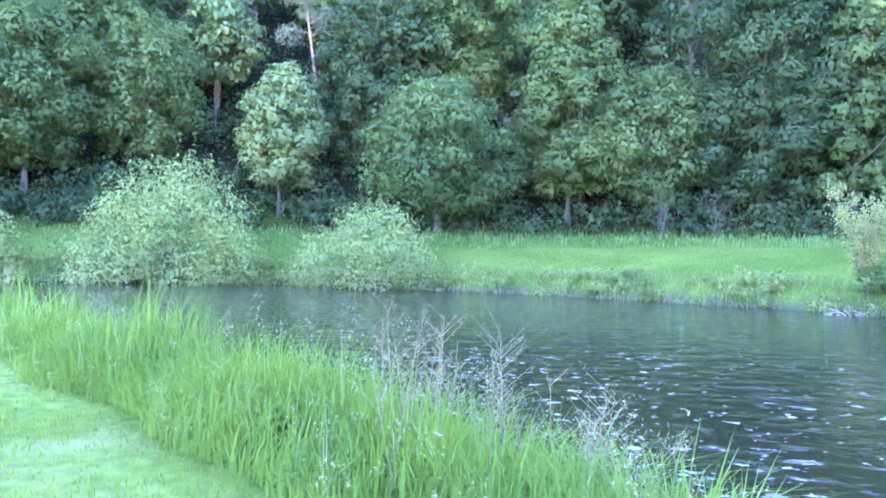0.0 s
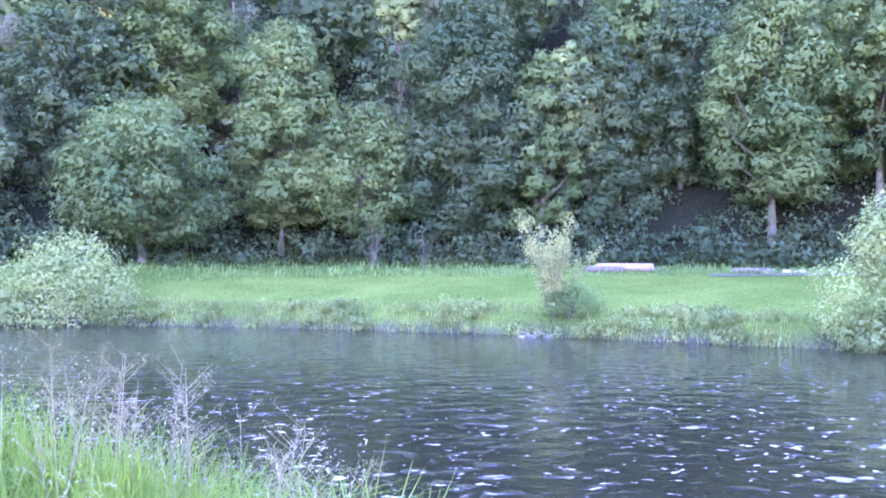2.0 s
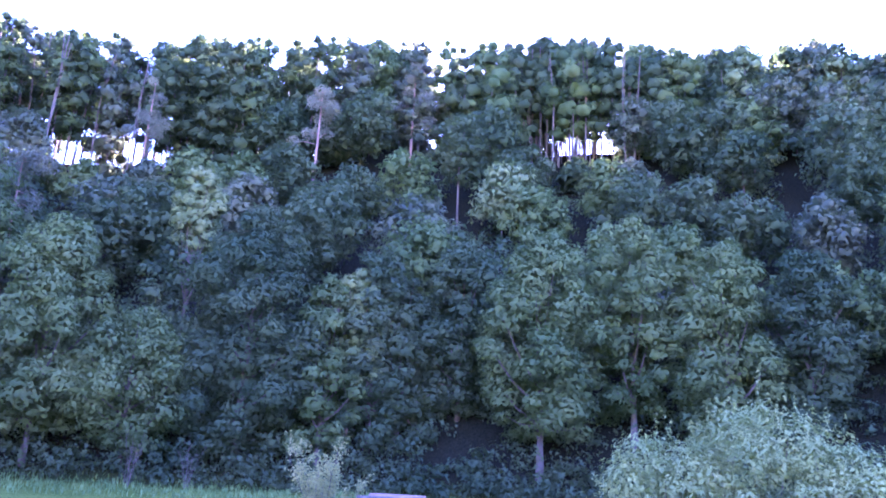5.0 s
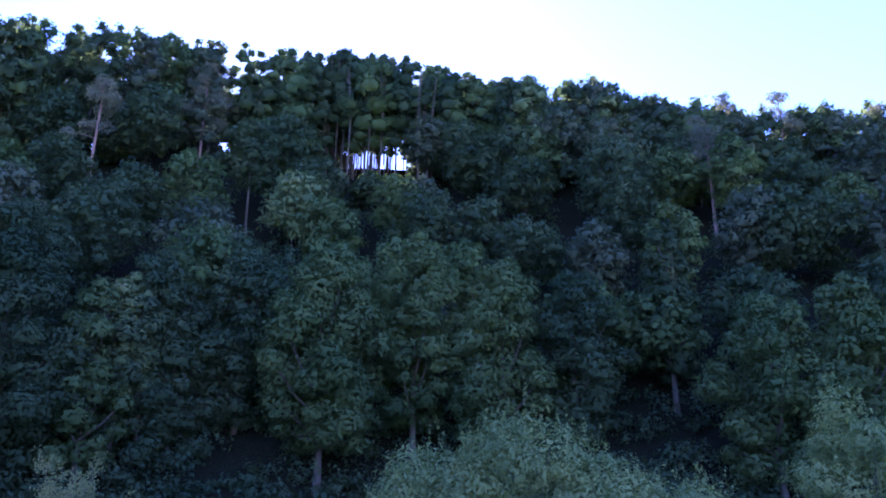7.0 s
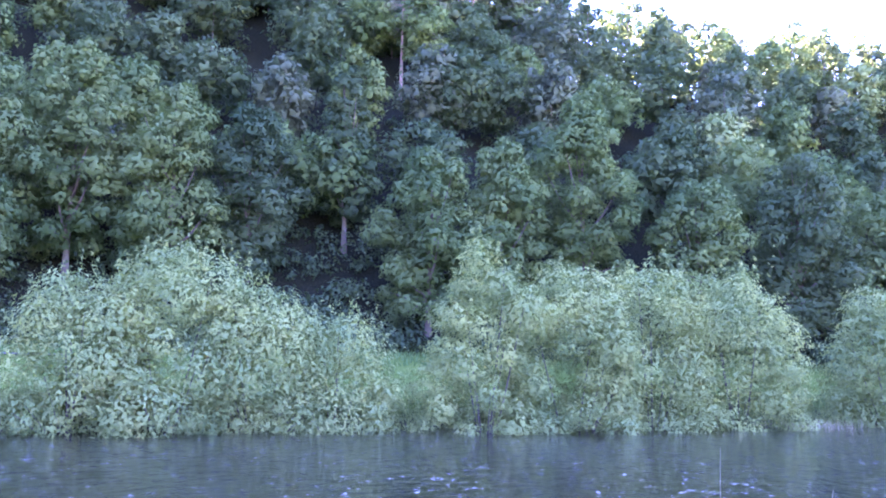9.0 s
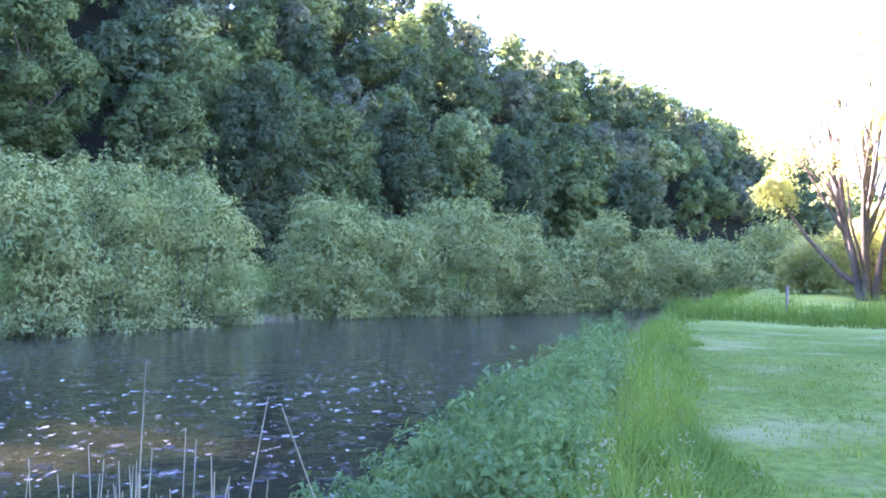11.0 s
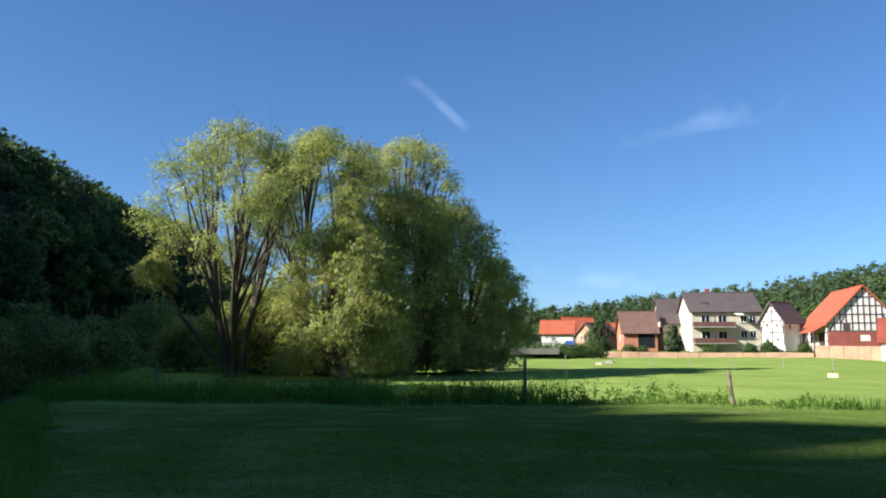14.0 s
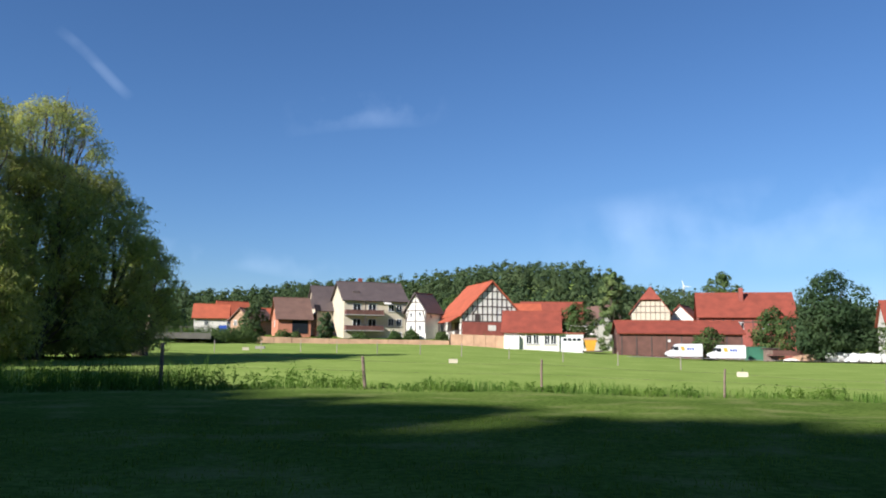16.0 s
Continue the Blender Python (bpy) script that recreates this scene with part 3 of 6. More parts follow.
for i, (az, d, h, r) in enumerate(BUSHES):
    put(bush(300 + i, h * 1.12, r * 1.12, int(390 * r * h * min(1, 42 / d) ** 0.7), LEAF_SALLOW, leaf=0.25 * max(1, d / 46) ** 0.7), az, d, 50 * i, sink=0.2)

# the wood on the slope, as one mass of trees
rng = rng_of(7)
stem_parts = []
spots = []
for gx_ in np.arange(-110, 330, 8.2):
    for gy_ in np.arange(-330, 150, 8.2):
        spots.append((gx_ + rng.uniform(-3.2, 3.2), gy_ + rng.uniform(-3.2, 3.2)))
for k in range(900):
    az, d = rng.uniform(-10, 82), rng.uniform(84, 132)
    spots.append((d * math.sin(radians(az)), d * math.cos(radians(az))))
spots = np.array(spots)
over = beyond(FOOT, spots[:, 0], spots[:, 1])
bear = np.degrees(np.arctan2(spots[:, 0], spots[:, 1]))
extra_row = np.arange(len(spots)) >= len(spots) - 900
pick = (over > 8) & (over < 68) & (~extra_row | ((over > 40) & (over < 60) & (rng.uniform(size=len(spots)) < np.where((bear > 38) & (bear < 66), 0.42, 0.2)) )) & (bear > -50) & (bear < 140)
spots, over = spots[pick], over[pick]
masses = {"dark": [], "mid": [], "pale": [], "grey": []}
for (x, y), o in zip(spots, over):
    z = float(ground_z(x, y))
    d = math.hypot(x, y)
    h, r = rng.uniform(10, 15.5), rng.uniform(3.4, 5.6)
    bear_ = math.degrees(math.atan2(x, y))
    gap = any(a < bear_ < b for a, b in GAPS)
    most = d * math.tan(radians(float(np.interp(bear_, [p[0] for p in TOPS], [p[1] for p in TOPS])))) + 1.65 - z
    if gap and o > 64:
        continue
    crest_tree = o > 43
    if crest_tree:
        h = max(6.0, min(22.0, most * (rng.uniform(0.93, 1.02) if bear_ < 40 else rng.uniform(1.0, 1.07) if bear_ < 66 else rng.uniform(0.84, 1.06))))
    else:
        h = max(5.0, min(h, most * 0.92))
    if gap and 22 < o <= 43:
        h = min(h, max(4.0, d * math.tan(radians(float(np.interp(bear_, (0, 13, 20, 40), (19.5, 22.0, 23.8, 24.6))))) + 1.65 - z))
    low_ = (0.5 if gap and o > 54 else 0.32 if gap else 0.02) if crest_tree else 0.4 if o > 10 else 0.05
    r = max(4.6, r) if crest_tree and gap else min(r, h * 0.42)
    near_ = d < 135
    lob = lobes(rng, 34 if near_ else 22, r, h, h * low_, "dome" if gap or rng.uniform() < 0.3 else "round")
    n = int(np.interp(d, (65, 110, 180, 320), (4200, 2600, 1000, 330)))
    size = np.interp(d, (65, 110, 180, 320), (0.4, 0.5, 0.8, 1.25))
    cv, cf, cn = leaf_mass(rng, lob, int(n * (1.6 if crest_tree and bear_ < 75 else 1.0)), 0.76, size, whole=0.55, fill=0, dense=0.8 if crest_tree and 32 < bear_ < 52 else 0.62 if crest_tree and bear_ < 75 else 0.34)
    which = rng.choice(["dark", "mid", "pale", "grey"], p=[0.5, 0.27, 0.05, 0.18])
    masses[which].append((cv + [x, y, z], cf, cn))
    if d < 220 and (crest_tree or rng.uniform() < 0.2):
        for k in range(8 if crest_tree and gap else 1):
            sx, sy = x + rng.uniform(-3.6, 3.6) * (k > 0), y + rng.uniform(-3.6, 3.6) * (k > 0)
            g = rng.uniform(0.07, 0.15)
            stem_parts.append(tube([(sx, sy, z - 0.8), (sx + rng.uniform(-0.4, 0.4), sy, z + h * 0.5), (sx + rng.uniform(-0.8, 0.8), sy, z + h * 0.85)], [g, g * 0.8, 0.06], 6))
wood = tagged(new("forest"), "dense mixed wood covering the steep slope", "forest", kind="stuff")
for key, mat in (("dark", LEAF_DARK), ("mid", LEAF_MID), ("pale", LEAF_LIME), ("grey", LEAF_GREY)):
    v, f, nv_ = merge_soft(masses[key])
    link_mesh("crowns", v, f, mat, wood, normals=nv_)
link_mesh("stems", *merge(stem_parts), BARK, wood, True)

# undergrowth at the foot of the wood and up the slope
low = []
for k in range(1250):
    az, o = rng.uniform(-34, 112), rng.uniform(-1.5, 2.5) if k < 400 else rng.uniform(0.5, 16) if k < 820 else rng.uniform(8, 40)
    line = np.linspace(50, 175, 126)
    a = radians(az)
    ov = beyond(FOOT, line * math.sin(a), line * math.cos(a))
    d = float(np.interp(o, ov, line))
    x, y, z = polar(az, d)
    r = rng.uniform(0.9, 2.4) * (0.75 if k < 400 else 1.0)
    lob = np.array([(rng.normal() * r * 0.5, rng.normal() * r * 0.5, r * rng.uniform(0.2, 0.8), r * rng.uniform(0.4, 0.65)) for _ in range(5)])
    cv, cf, cn = leaf_mass(rng, lob, int(90 * r), 0.75, 0.34)
    low.append((cv + [x, y, z], cf, cn))
v, f, nv_ = merge_soft(low)
tagged(link_mesh("undergrowth", v, f, LEAF_DARK, normals=nv_), "dark shrubs and saplings under the trees", "undergrowth", kind="stuff")


# ---- pines among the broadleaf trees ----
def pine(seed, height, radius, lean, n_cards, label):
    rng = rng_of(seed)
    root = tagged(new("pine_tree"), label, "tree", "pines on the slope")
    pts = [(lean[0] * k / 6, lean[1] * k / 6, -0.5 + height * k / 6) for k in range(7)]
    out = [tube(pts, [0.22, 0.2, 0.18, 0.15, 0.12, 0.08, 0.03], 7)]
    lob = []
    for k in range(13):
        h = rng.uniform(0.5, 1.0)
        a = k * 2.4
        rr = radius * rng.uniform(0.3, 0.85) * (1.25 - h)
        p0 = Vector((lean[0] * h, lean[1] * h, height * (h - 0.02)))
        p1 = p0 + Vector((math.cos(a) * rr * 1.6, math.sin(a) * rr * 1.6, rng.uniform(-0.5, 0.6)))
        out.append(tube([p0, p0.lerp(p1, 0.5) + Vector((0, 0, 0.2)), p1], [0.06, 0.045, 0.015], 4))
        lob.append((p1.x, p1.y, p1.z, radius * rng.uniform(0.22, 0.4)))
    link_mesh("trunk", *merge(out), BARK_PINE, root, True)
    c, nrm = crown_points(rng, np.array(lob), n_cards, 0.7)
    link_mesh("crown", *cards(rng, c, nrm, 0.4, 0.12), LEAF_PINE, root)
    return root


PINES = [(-8.2, 74, 17, 3.4, (-2.6, 0)), (5.3, 79, 18, 3.8, (-0.6, 0)), (-15.5, 80, 16, 3.6, (0.4, 0)), (-23, 84, 17, 3.4, (0.3, 0)), (68.4, 97, 17, 3.6, (0.2, 0)),
         (66, 110, 14.5, 3.0, (0, 0)), (70, 112, 15, 3.2, (0, 0)), (73.4, 113, 16, 3.2, (0.3, 0)), (76.4, 115, 15, 3.0, (0, 0)), (79.5, 117, 15, 3.0, (0, 0)), (12, 104, 18, 3.2, (0, 0)), (24, 100, 17, 3.2, (0, 0)), (31, 106, 17, 3.0, (0, 0))]
for i, (az, d, h, r, lean) in enumerate(PINES):
    put(pine(700 + i, h, r, lean, 3200, "scots pine with bare pinkish trunk and grey-green crown"), az, d, 0)


# ---- crack willows on the near bank ----
def hanging(rng, lob, n, flat, length, width, fall):
    """Narrow leaves in drooping strands on the boughs: vertices, faces, normals."""
    w = lob[:, 3] ** 2
    per = 7
    m = n // per
    pick = rng.choice(len(lob), m, p=w / w.sum())
    d = rng.normal(size=(m, 3)) + [0, 0, 0.25]
    d /= np.linalg.norm(d, axis=1, keepdims=True)
    c0 = lob[pick, :3] + d * (lob[pick, 3] * rng.uniform(0.5, 1.12, m) * ragged(d, pick))[:, None] * [1, 1, flat]
    drop = rng.uniform(0.2, 1.0, m) * fall
    s = np.tile(np.linspace(0, 1, per), m) + rng.uniform(-0.07, 0.07, m * per)
    d, pick = np.repeat(d, per, 0), np.repeat(pick, per)
    sway = np.repeat(rng.normal(size=(m, 3)) * [0.3, 0.3, 0], per, 0)
    c = np.repeat(c0, per, 0) + (d * [0.35, 0.35, 0] + sway) * s[:, None] - np.stack([0 * s, 0 * s, np.repeat(drop, per) * s], -1) + rng.normal(size=(m * per, 3)) * 0.07
    ok = c[:, 2] > 0.4
    c, d = c[ok], d[ok]
    n = len(c)
    lead = d * [0.5, 0.5, 0] + rng.normal(size=(n, 3)) * 0.6 - [0, 0, 0.35]
    lead /= np.linalg.norm(lead, axis=1, keepdims=True)
    nrm = d + rng.normal(size=(n, 3)) * 0.5
    nrm -= lead * (nrm * lead).sum(1)[:, None]
    nrm /= np.maximum(np.linalg.norm(nrm, axis=1, keepdims=True), 1e-6)
    side = np.cross(nrm, lead)
    le, wd = (length * rng.uniform(0.6, 1.4, n))[:, None], width
    v = np.stack([c - lead * le * 0.5 - side * wd * 0.5, c + lead * le * 0.5, c - lead * le * 0.4 + side * wd * 0.5], 1)
    f = np.arange(3 * n).reshape(n, 3)
    f = f[:, ::-1] if float((np.cross(v[0, 1] - v[0, 0], v[0, 2] - v[0, 0]) * nrm[0]).sum()) < 0 else f
    soft = d * 0.35 + nrm * 0.65 + [0, 0, 0.1]
    soft = np.repeat(soft / np.linalg.norm(soft, axis=1, keepdims=True), 3, 0)
    return v.reshape(-1, 3), f, soft


def willow(seed, height, radius, base, form, n_stem, n_leaf, label):
    """Several stems that fan out and fork to boughs; an open one bears its leaves on top, a full one down to its base."""
    rng = rng_of(seed)
    lob = []
    n = 46 if form == "open" else 70
    for i in range(n):
        a = i * 2.4 + rng.uniform(-0.4, 0.4)
        if form == "open":
            h = ((i + 0.5) / n) ** 0.75
            z = base + (height - base) * h
            rr = radius * math.sqrt(max(0.02, 1 - h ** 2.2)) * rng.uniform(0.55, 1.0)
            size = rng.uniform(0.7, 1.35) * radius / 6
        else:
            h = (i + 0.5) / n
            z = base + (height - base) * h
            rr = radius * math.sqrt(max(0.03, 1 - h ** 2.4)) * rng.uniform(0.5, 0.95)
            size = radius * rng.uniform(0.16, 0.3)
        lob.append((rr * math.cos(a), rr * math.sin(a), z - size * 0.6, size))
    lob = np.array(lob)
    wood = []
    stems = []
    for k in range(n_stem):
        a = k * 2 * math.pi / n_stem + rng.uniform(-0.5, 0.5)
        o = Vector((math.cos(a), math.sin(a), 0))
        lean = rng.uniform(0.12, 0.34) * radius
        pts = [o * 0.35 - Vector((0, 0, 0.4)), o * (0.4 + lean * 0.25) + Vector((0.1, 0, height * 0.14)), o * (0.45 + lean * 0.65) + Vector((0, 0.15, height * 0.3)), o * (0.5 + lean) + Vector((0, 0, height * 0.48))]
        wood.append(tube(pts, [0.28, 0.2, 0.14, 0.08], 8))
        stems.append((a, pts))
    for x, y, z, r in lob:
        a = math.atan2(y, x)
        _, pts = min(stems, key=lambda q: abs(math.remainder(q[0] - a, 2 * math.pi)))
        j = int(min(2, max(0, z / height * 3.4 - 0.6)))
        p0 = pts[j].lerp(pts[j + 1], rng.uniform(0.2, 1.0))
        p3 = Vector((x, y, z + r * 0.2))
        if p3.z < p0.z + 0.3:
            p0 = pts[0].lerp(pts[1], rng.uniform(0.3, 0.9))
        p1 = p0.lerp(p3, 0.35) + Vector((rng.normal() * 0.2, rng.normal() * 0.2, 0.1 * (p3 - p0).length))
        p2 = p0.lerp(p3, 0.7) + Vector((rng.normal() * 0.25, rng.normal() * 0.25, 0.1 * (p3 - p0).length))
        w = 0.035 + 0.008 * (p3 - p0).length
        wood.append(tube([p0, p1, p2, p3], [w * 1.1, w * 0.75, w * 0.45, 0.015], 5))
        for q in range(7 if form == "open" else 3):
            e = p3 + Vector(rng.normal(size=3)) * r * 0.7
            s0 = p2.lerp(p3, rng.uniform(0, 1))
            wood.append(tube([s0, s0.lerp(e, 0.6) + Vector((0, 0, 0.12 * r)), e], [0.022, 0.015, 0.006], 3))
    root = tagged(new("willow_tree"), label, "tree", "willows on the near bank")
    v, f = merge(wood)
    link_mesh("trunk", v, f, BARK, root, True)
    if form == "open":
        v, f, nv_ = hanging(rng, lob, int(n_leaf * 1.5), 0.75, 0.24, 0.07, 0.45)
    else:
        v, f, nv_ = merge_soft([leaf_mass(rng, lob, n_leaf // 5, 0.85, 0.3, 0.4, 0.15, hang=0.9), hanging(rng, lob, int(n_leaf * 1.05), 0.85, 0.27, 0.085, 0.5)])
    link_mesh("crown", v, f, LEAF_WILLOW, root, normals=nv_)
    return root


WILLOWS = [
    (133.4, 58, 17.2, 6.9, 7.8, "open", 5, 19000, "tall open crack willow with several dark stems, sunlit leaves"),
    (139.0, 60, 17.4, 6.6, 8.4, "open", 4, 30000, "tall willow with dense golden-green top on bare limbs"),
    (140.6, 55, 10.4, 4.8, 1.2, "full", 4, 34000, "willow with long sunlit golden-green twigs hanging near the ground"),
    (144.9, 66, 18.6, 4.4, 11.0, "open", 3, 11000, "tall willow with thin upper crown"),
    (144.6, 61, 13.6, 5.0, 1.0, "full", 4, 32000, "broad dense willow with olive-green crown reaching low"),
    (148.2, 66, 13.4, 4.6, 1.0, "full", 4, 28000, "broad dense willow with olive-green crown"),
    (151.0, 72, 9.8, 2.9, 2.8, "full", 3, 12000, "lower dark willow at the end of the row"),
    (135.0, 64, 6.0, 4.4, 0.6, "full", 3, 16000, "low willow regrowth round the stems of the open willow"),
]
for i, (az, d, h, r, base, form, n_stem, n_leaf, label) in enumerate(WILLOWS):
    w = willow(900 + i, h, r, base, form, n_stem, n_leaf, label)
    if i == 0:
        # a heavy limb that leans out over the bank and ends in a tuft of leaves
        out = Vector((math.cos(radians(133.6)), -math.sin(radians(133.6)), 0)) * -1
        tip = out * 5.2 + Vector((0, 0, 6.9))
        limb = tube([(0, 0, 0.6), out * 1.4 + Vector((0, 0, 1.6)), out * 3.3 + Vector((0, 0, 3.9)), tip], [0.2, 0.17, 0.12, 0.05], 7)
        link_mesh("leaning_limb", *limb, BARK, w, True)
        tuft = np.array([(*(tip + Vector(q)), 0.75) for q in ((0, 0, 0.3), (0.6, 0.2, -0.2), (-0.5, 0.5, 0.1), (0.1, -0.6, 0.5), (-0.8, -0.3, -0.6))])
        v, f, nv_ = hanging(rng_of(899), tuft, 2200, 0.8, 0.3, 0.1, 0.6)
        link_mesh("tuft", v, f, LEAF_WILLOW, w, normals=nv_)
    put(w, az, d, 0)
for i, (az, d, h, r) in enumerate([(130.5, 70, 3.6, 3.0), (136, 72, 7.0, 5.0), (142, 64, 5.0, 4.2), (147.5, 66, 4.5, 4.0), (149.6, 76, 3.0, 3.0)]):
    put(bush(960 + i, h, r, int(420 * r * h), LEAF_WILLOW, "willow_shrub", "low willow thicket under the taller willows", 0.34), az, d, 70 * i)


# ---- blades ----
def blades(rng, roots, height, width, lean=0.35, segs=3, sweep=None):
    """Bent tapering blades, one for each root."""
    n = len(roots)
    a = rng.uniform(0, 2 * math.pi, n) if sweep is None else sweep + rng.normal(size=n) * 0.9
    way = np.stack([np.cos(a), np.sin(a), 0 * a], -1)
    side = np.stack([-np.sin(a), np.cos(a), 0 * a], -1)
    bend = (lean * rng.uniform(0.15, 1.6, n) * height)[:, None]
    rows = []
    for k in range(segs):
        s = k / segs
        c = roots + way * bend * s * s + np.stack([0 * height, 0 * height, height * (s - 0.32 * s ** 3 * lean)], -1)
        w = (width * (1 - 0.75 * s) * 0.5)[:, None]
        rows += [c - side * w, c + side * w]
    tip = roots + way * bend + np.stack([0 * height, 0 * height, height * (1 - 0.42 * lean)], -1)
    v = np.stack(rows + [tip], 1)
    m = 2 * segs + 1
    base = np.arange(n)[:, None] * m
    f = []
    for k in range(segs - 1):
        f += [base + [2 * k, 2 * k + 1, 2 * k + 3], base + [2 * k, 2 * k + 3, 2 * k + 2]]
    f.append(base + [2 * segs - 2, 2 * segs - 1, 2 * segs])
    return v.reshape(-1, 3), np.concatenate(f, 0)


def scatter(rng, x0, x1, y0, y1, density, test):
    n = int((x1 - x0) * (y1 - y0) * density)
    x, y = rng.uniform(x0, x1, n), rng.uniform(y0, y1, n)
    ok = test(x, y)
    x, y = x[ok], y[ok]
    return np.stack([x, y, ground_z(x, y)], -1)


def bearing(x, y):
    return np.degrees(np.arctan2(x, y))


def clumpy(x, y, scale):
    return 0.5 + 0.25 * (np.sin(x * scale * 1.7 + 1.3 * np.sin(y * scale)) + np.cos(y * scale * 2.1 + 1.1 * np.sin(x * scale * 1.3)))


rng = rng_of(21)
# tall grass on the near bank
parts_, heads = [], []
for (d0, d1, dens, wid) in ((2.2, 8, 640, 0.0135), (8, 14, 300, 0.018), (14, 34, 85, 0.03), (34, 70, 22, 0.06)):
    p = scatter(rng, -45, 60, -60, 40, dens, lambda x, y: (np.hypot(x, y) >= d0) & (np.hypot(x, y) < d1)
                & (beyond(NEAR_EDGE, x, y) > -3.0 - 0.9 * clumpy(x, y, 0.6)) & (beyond(NEAR_EDGE, x, y) < -0.15)
                & ((bearing(x, y) < 22) | (bearing(x - 2.3, y + 0.7) > 99)) & (bearing(x, y) > -60))
    top = np.interp(bearing(p[:, 0], p[:, 1]), (-20, 0, 14, 22), (1.35, 1.3, 1.08, 0.75))
    h = top * (0.62 + 0.5 * clumpy(p[:, 0], p[:, 1], 0.9)) * rng.uniform(0.45, 1.18, len(p))
    edge = beyond(NEAR_EDGE, p[:, 0], p[:, 1])
    h *= np.clip((edge + 3.9) / 1.2, 0.2, 1)
    lean_ = np.choose(rng.choice(3, len(p), p=[0.45, 0.33, 0.22]), [0.35, 0.8, 1.5])
    parts_.append(blades(rng, p, h, np.full(len(p), wid) * rng.uniform(0.5, 1.7, len(p)), lean_, 3, 9 * clumpy(p[:, 0], p[:, 1], 1.4)))
    few = rng.uniform(size=len(p)) < 0.012
    hp = p[few] * [1, 1, 1]
    hh = np.minimum(h[few] * 1.12, 1.25)
    heads.append(blades(rng, hp, hh, np.full(len(hp), wid * 0.45), 0.25, 3))
    k = 14
    base = np.repeat(hp, k, 0) + np.stack([np.zeros(len(hp) * k)] * 2 + [np.repeat(hh, k) * rng.uniform(0.78, 1.0, len(hp) * k)], -1)
    heads.append(cards(rng, base + rng.normal(size=base.shape) * [0.035, 0.035, 0.01], rng.normal(size=base.shape), 0.018 + wid * 0.8, 0.004 + wid * 0.3))
v, f = merge(parts_)
tagged(link_mesh("bank_grass", v, f, GRASS_TALL), "tall fresh green grass leaning along the river bank", "grass", kind="stuff")
v, f = merge(heads)
tagged(link_mesh("grass_heads", v, f, GRASS_DRY), "pale seeding grass heads above the bank grass", "grass", kind="stuff")

# mown lawn
parts_ = []
for (d0, d1, dens, wid, hh) in ((2.2, 9, 440, 0.008, 0.085), (9, 22, 120, 0.014, 0.07)):
    p = scatter(rng, -36, 36, -36, 20, dens, lambda x, y: (np.hypot(x, y) >= d0) & (np.hypot(x, y) < d1) & (beyond(NEAR_EDGE, x, y) < -2.7)
                & (((bearing(x, y) > -36) & (bearing(x, y) < 12)) | (bearing(x, y) > 98) | (bearing(x, y) < -155)))
    h = hh * (0.35 + 2.4 * clumpy(p[:, 0], p[:, 1], 1.7) ** 2 * clumpy(p[:, 0], p[:, 1], 4.3)) * rng.uniform(0.4, 1.7, len(p))
    parts_.append(blades(rng, p, h, np.full(len(p), wid), 0.7, 2))
v, f = merge(parts_)
tagged(link_mesh("lawn_grass", v, f, GRASS_SHORT), "short mown lawn grass, patchy and pale in places", "grass", kind="stuff")

# herbs and nettles on the bank downstream, and at the fence
FENCE = ((40, -14), (31, -21.5), (17.6, -30.0), (10.7, -32.8), (3.3, -33.7), (-3.4, -33.4), (-8.6, -32.3), (-16, -30), (-40, -22))


def herb_cloud(rng, p, h, per, leaf):
    """Upright leafy stems."""
    n = len(p)
    base = np.repeat(p, per, 0)
    hh = np.repeat(h, per)
    s = rng.uniform(0.15, 1.0, n * per)
    c = base + rng.normal(size=(n * per, 3)) * [0.07, 0.07, 0.02] + np.stack([0 * s, 0 * s, hh * s], -1)
    nr = rng.normal(size=(n * per, 3)) * 0.7 + [0, 0, 0.8]
    return cards(rng, c, nr, leaf, leaf * 0.5, 0.25)


p = scatter(rng, 0, 22, -16, 6, 44, lambda x, y: (beyond(NEAR_EDGE, x, y) > -3.6) & (beyond(NEAR_EDGE, x, y) < -0.1) & (bearing(x - 2.3, y + 0.7) > 97) & (bearing(x - 2.3, y + 0.7) < 118) & (np.hypot(x - 2.3, y + 0.7) > 4.2))
h = (0.55 + 0.75 * clumpy(p[:, 0], p[:, 1], 1.1)) * rng.uniform(0.7, 1.2, len(p))
a = herb_cloud(rng, p, h, 30, 0.07)
p2 = scatter(rng, 0, 12, -6, 12, 30, lambda x, y: (beyond(NEAR_EDGE, x, y) > -2.2) & (beyond(NEAR_EDGE, x, y) < -0.1) & (bearing(x, y) > 22) & (bearing(x, y) < 60) & (np.hypot(x, y) > 3.6))
b = herb_cloud(rng, p2, rng.uniform(0.12, 0.32, len(p2)), 16, 0.05)
clumps = []
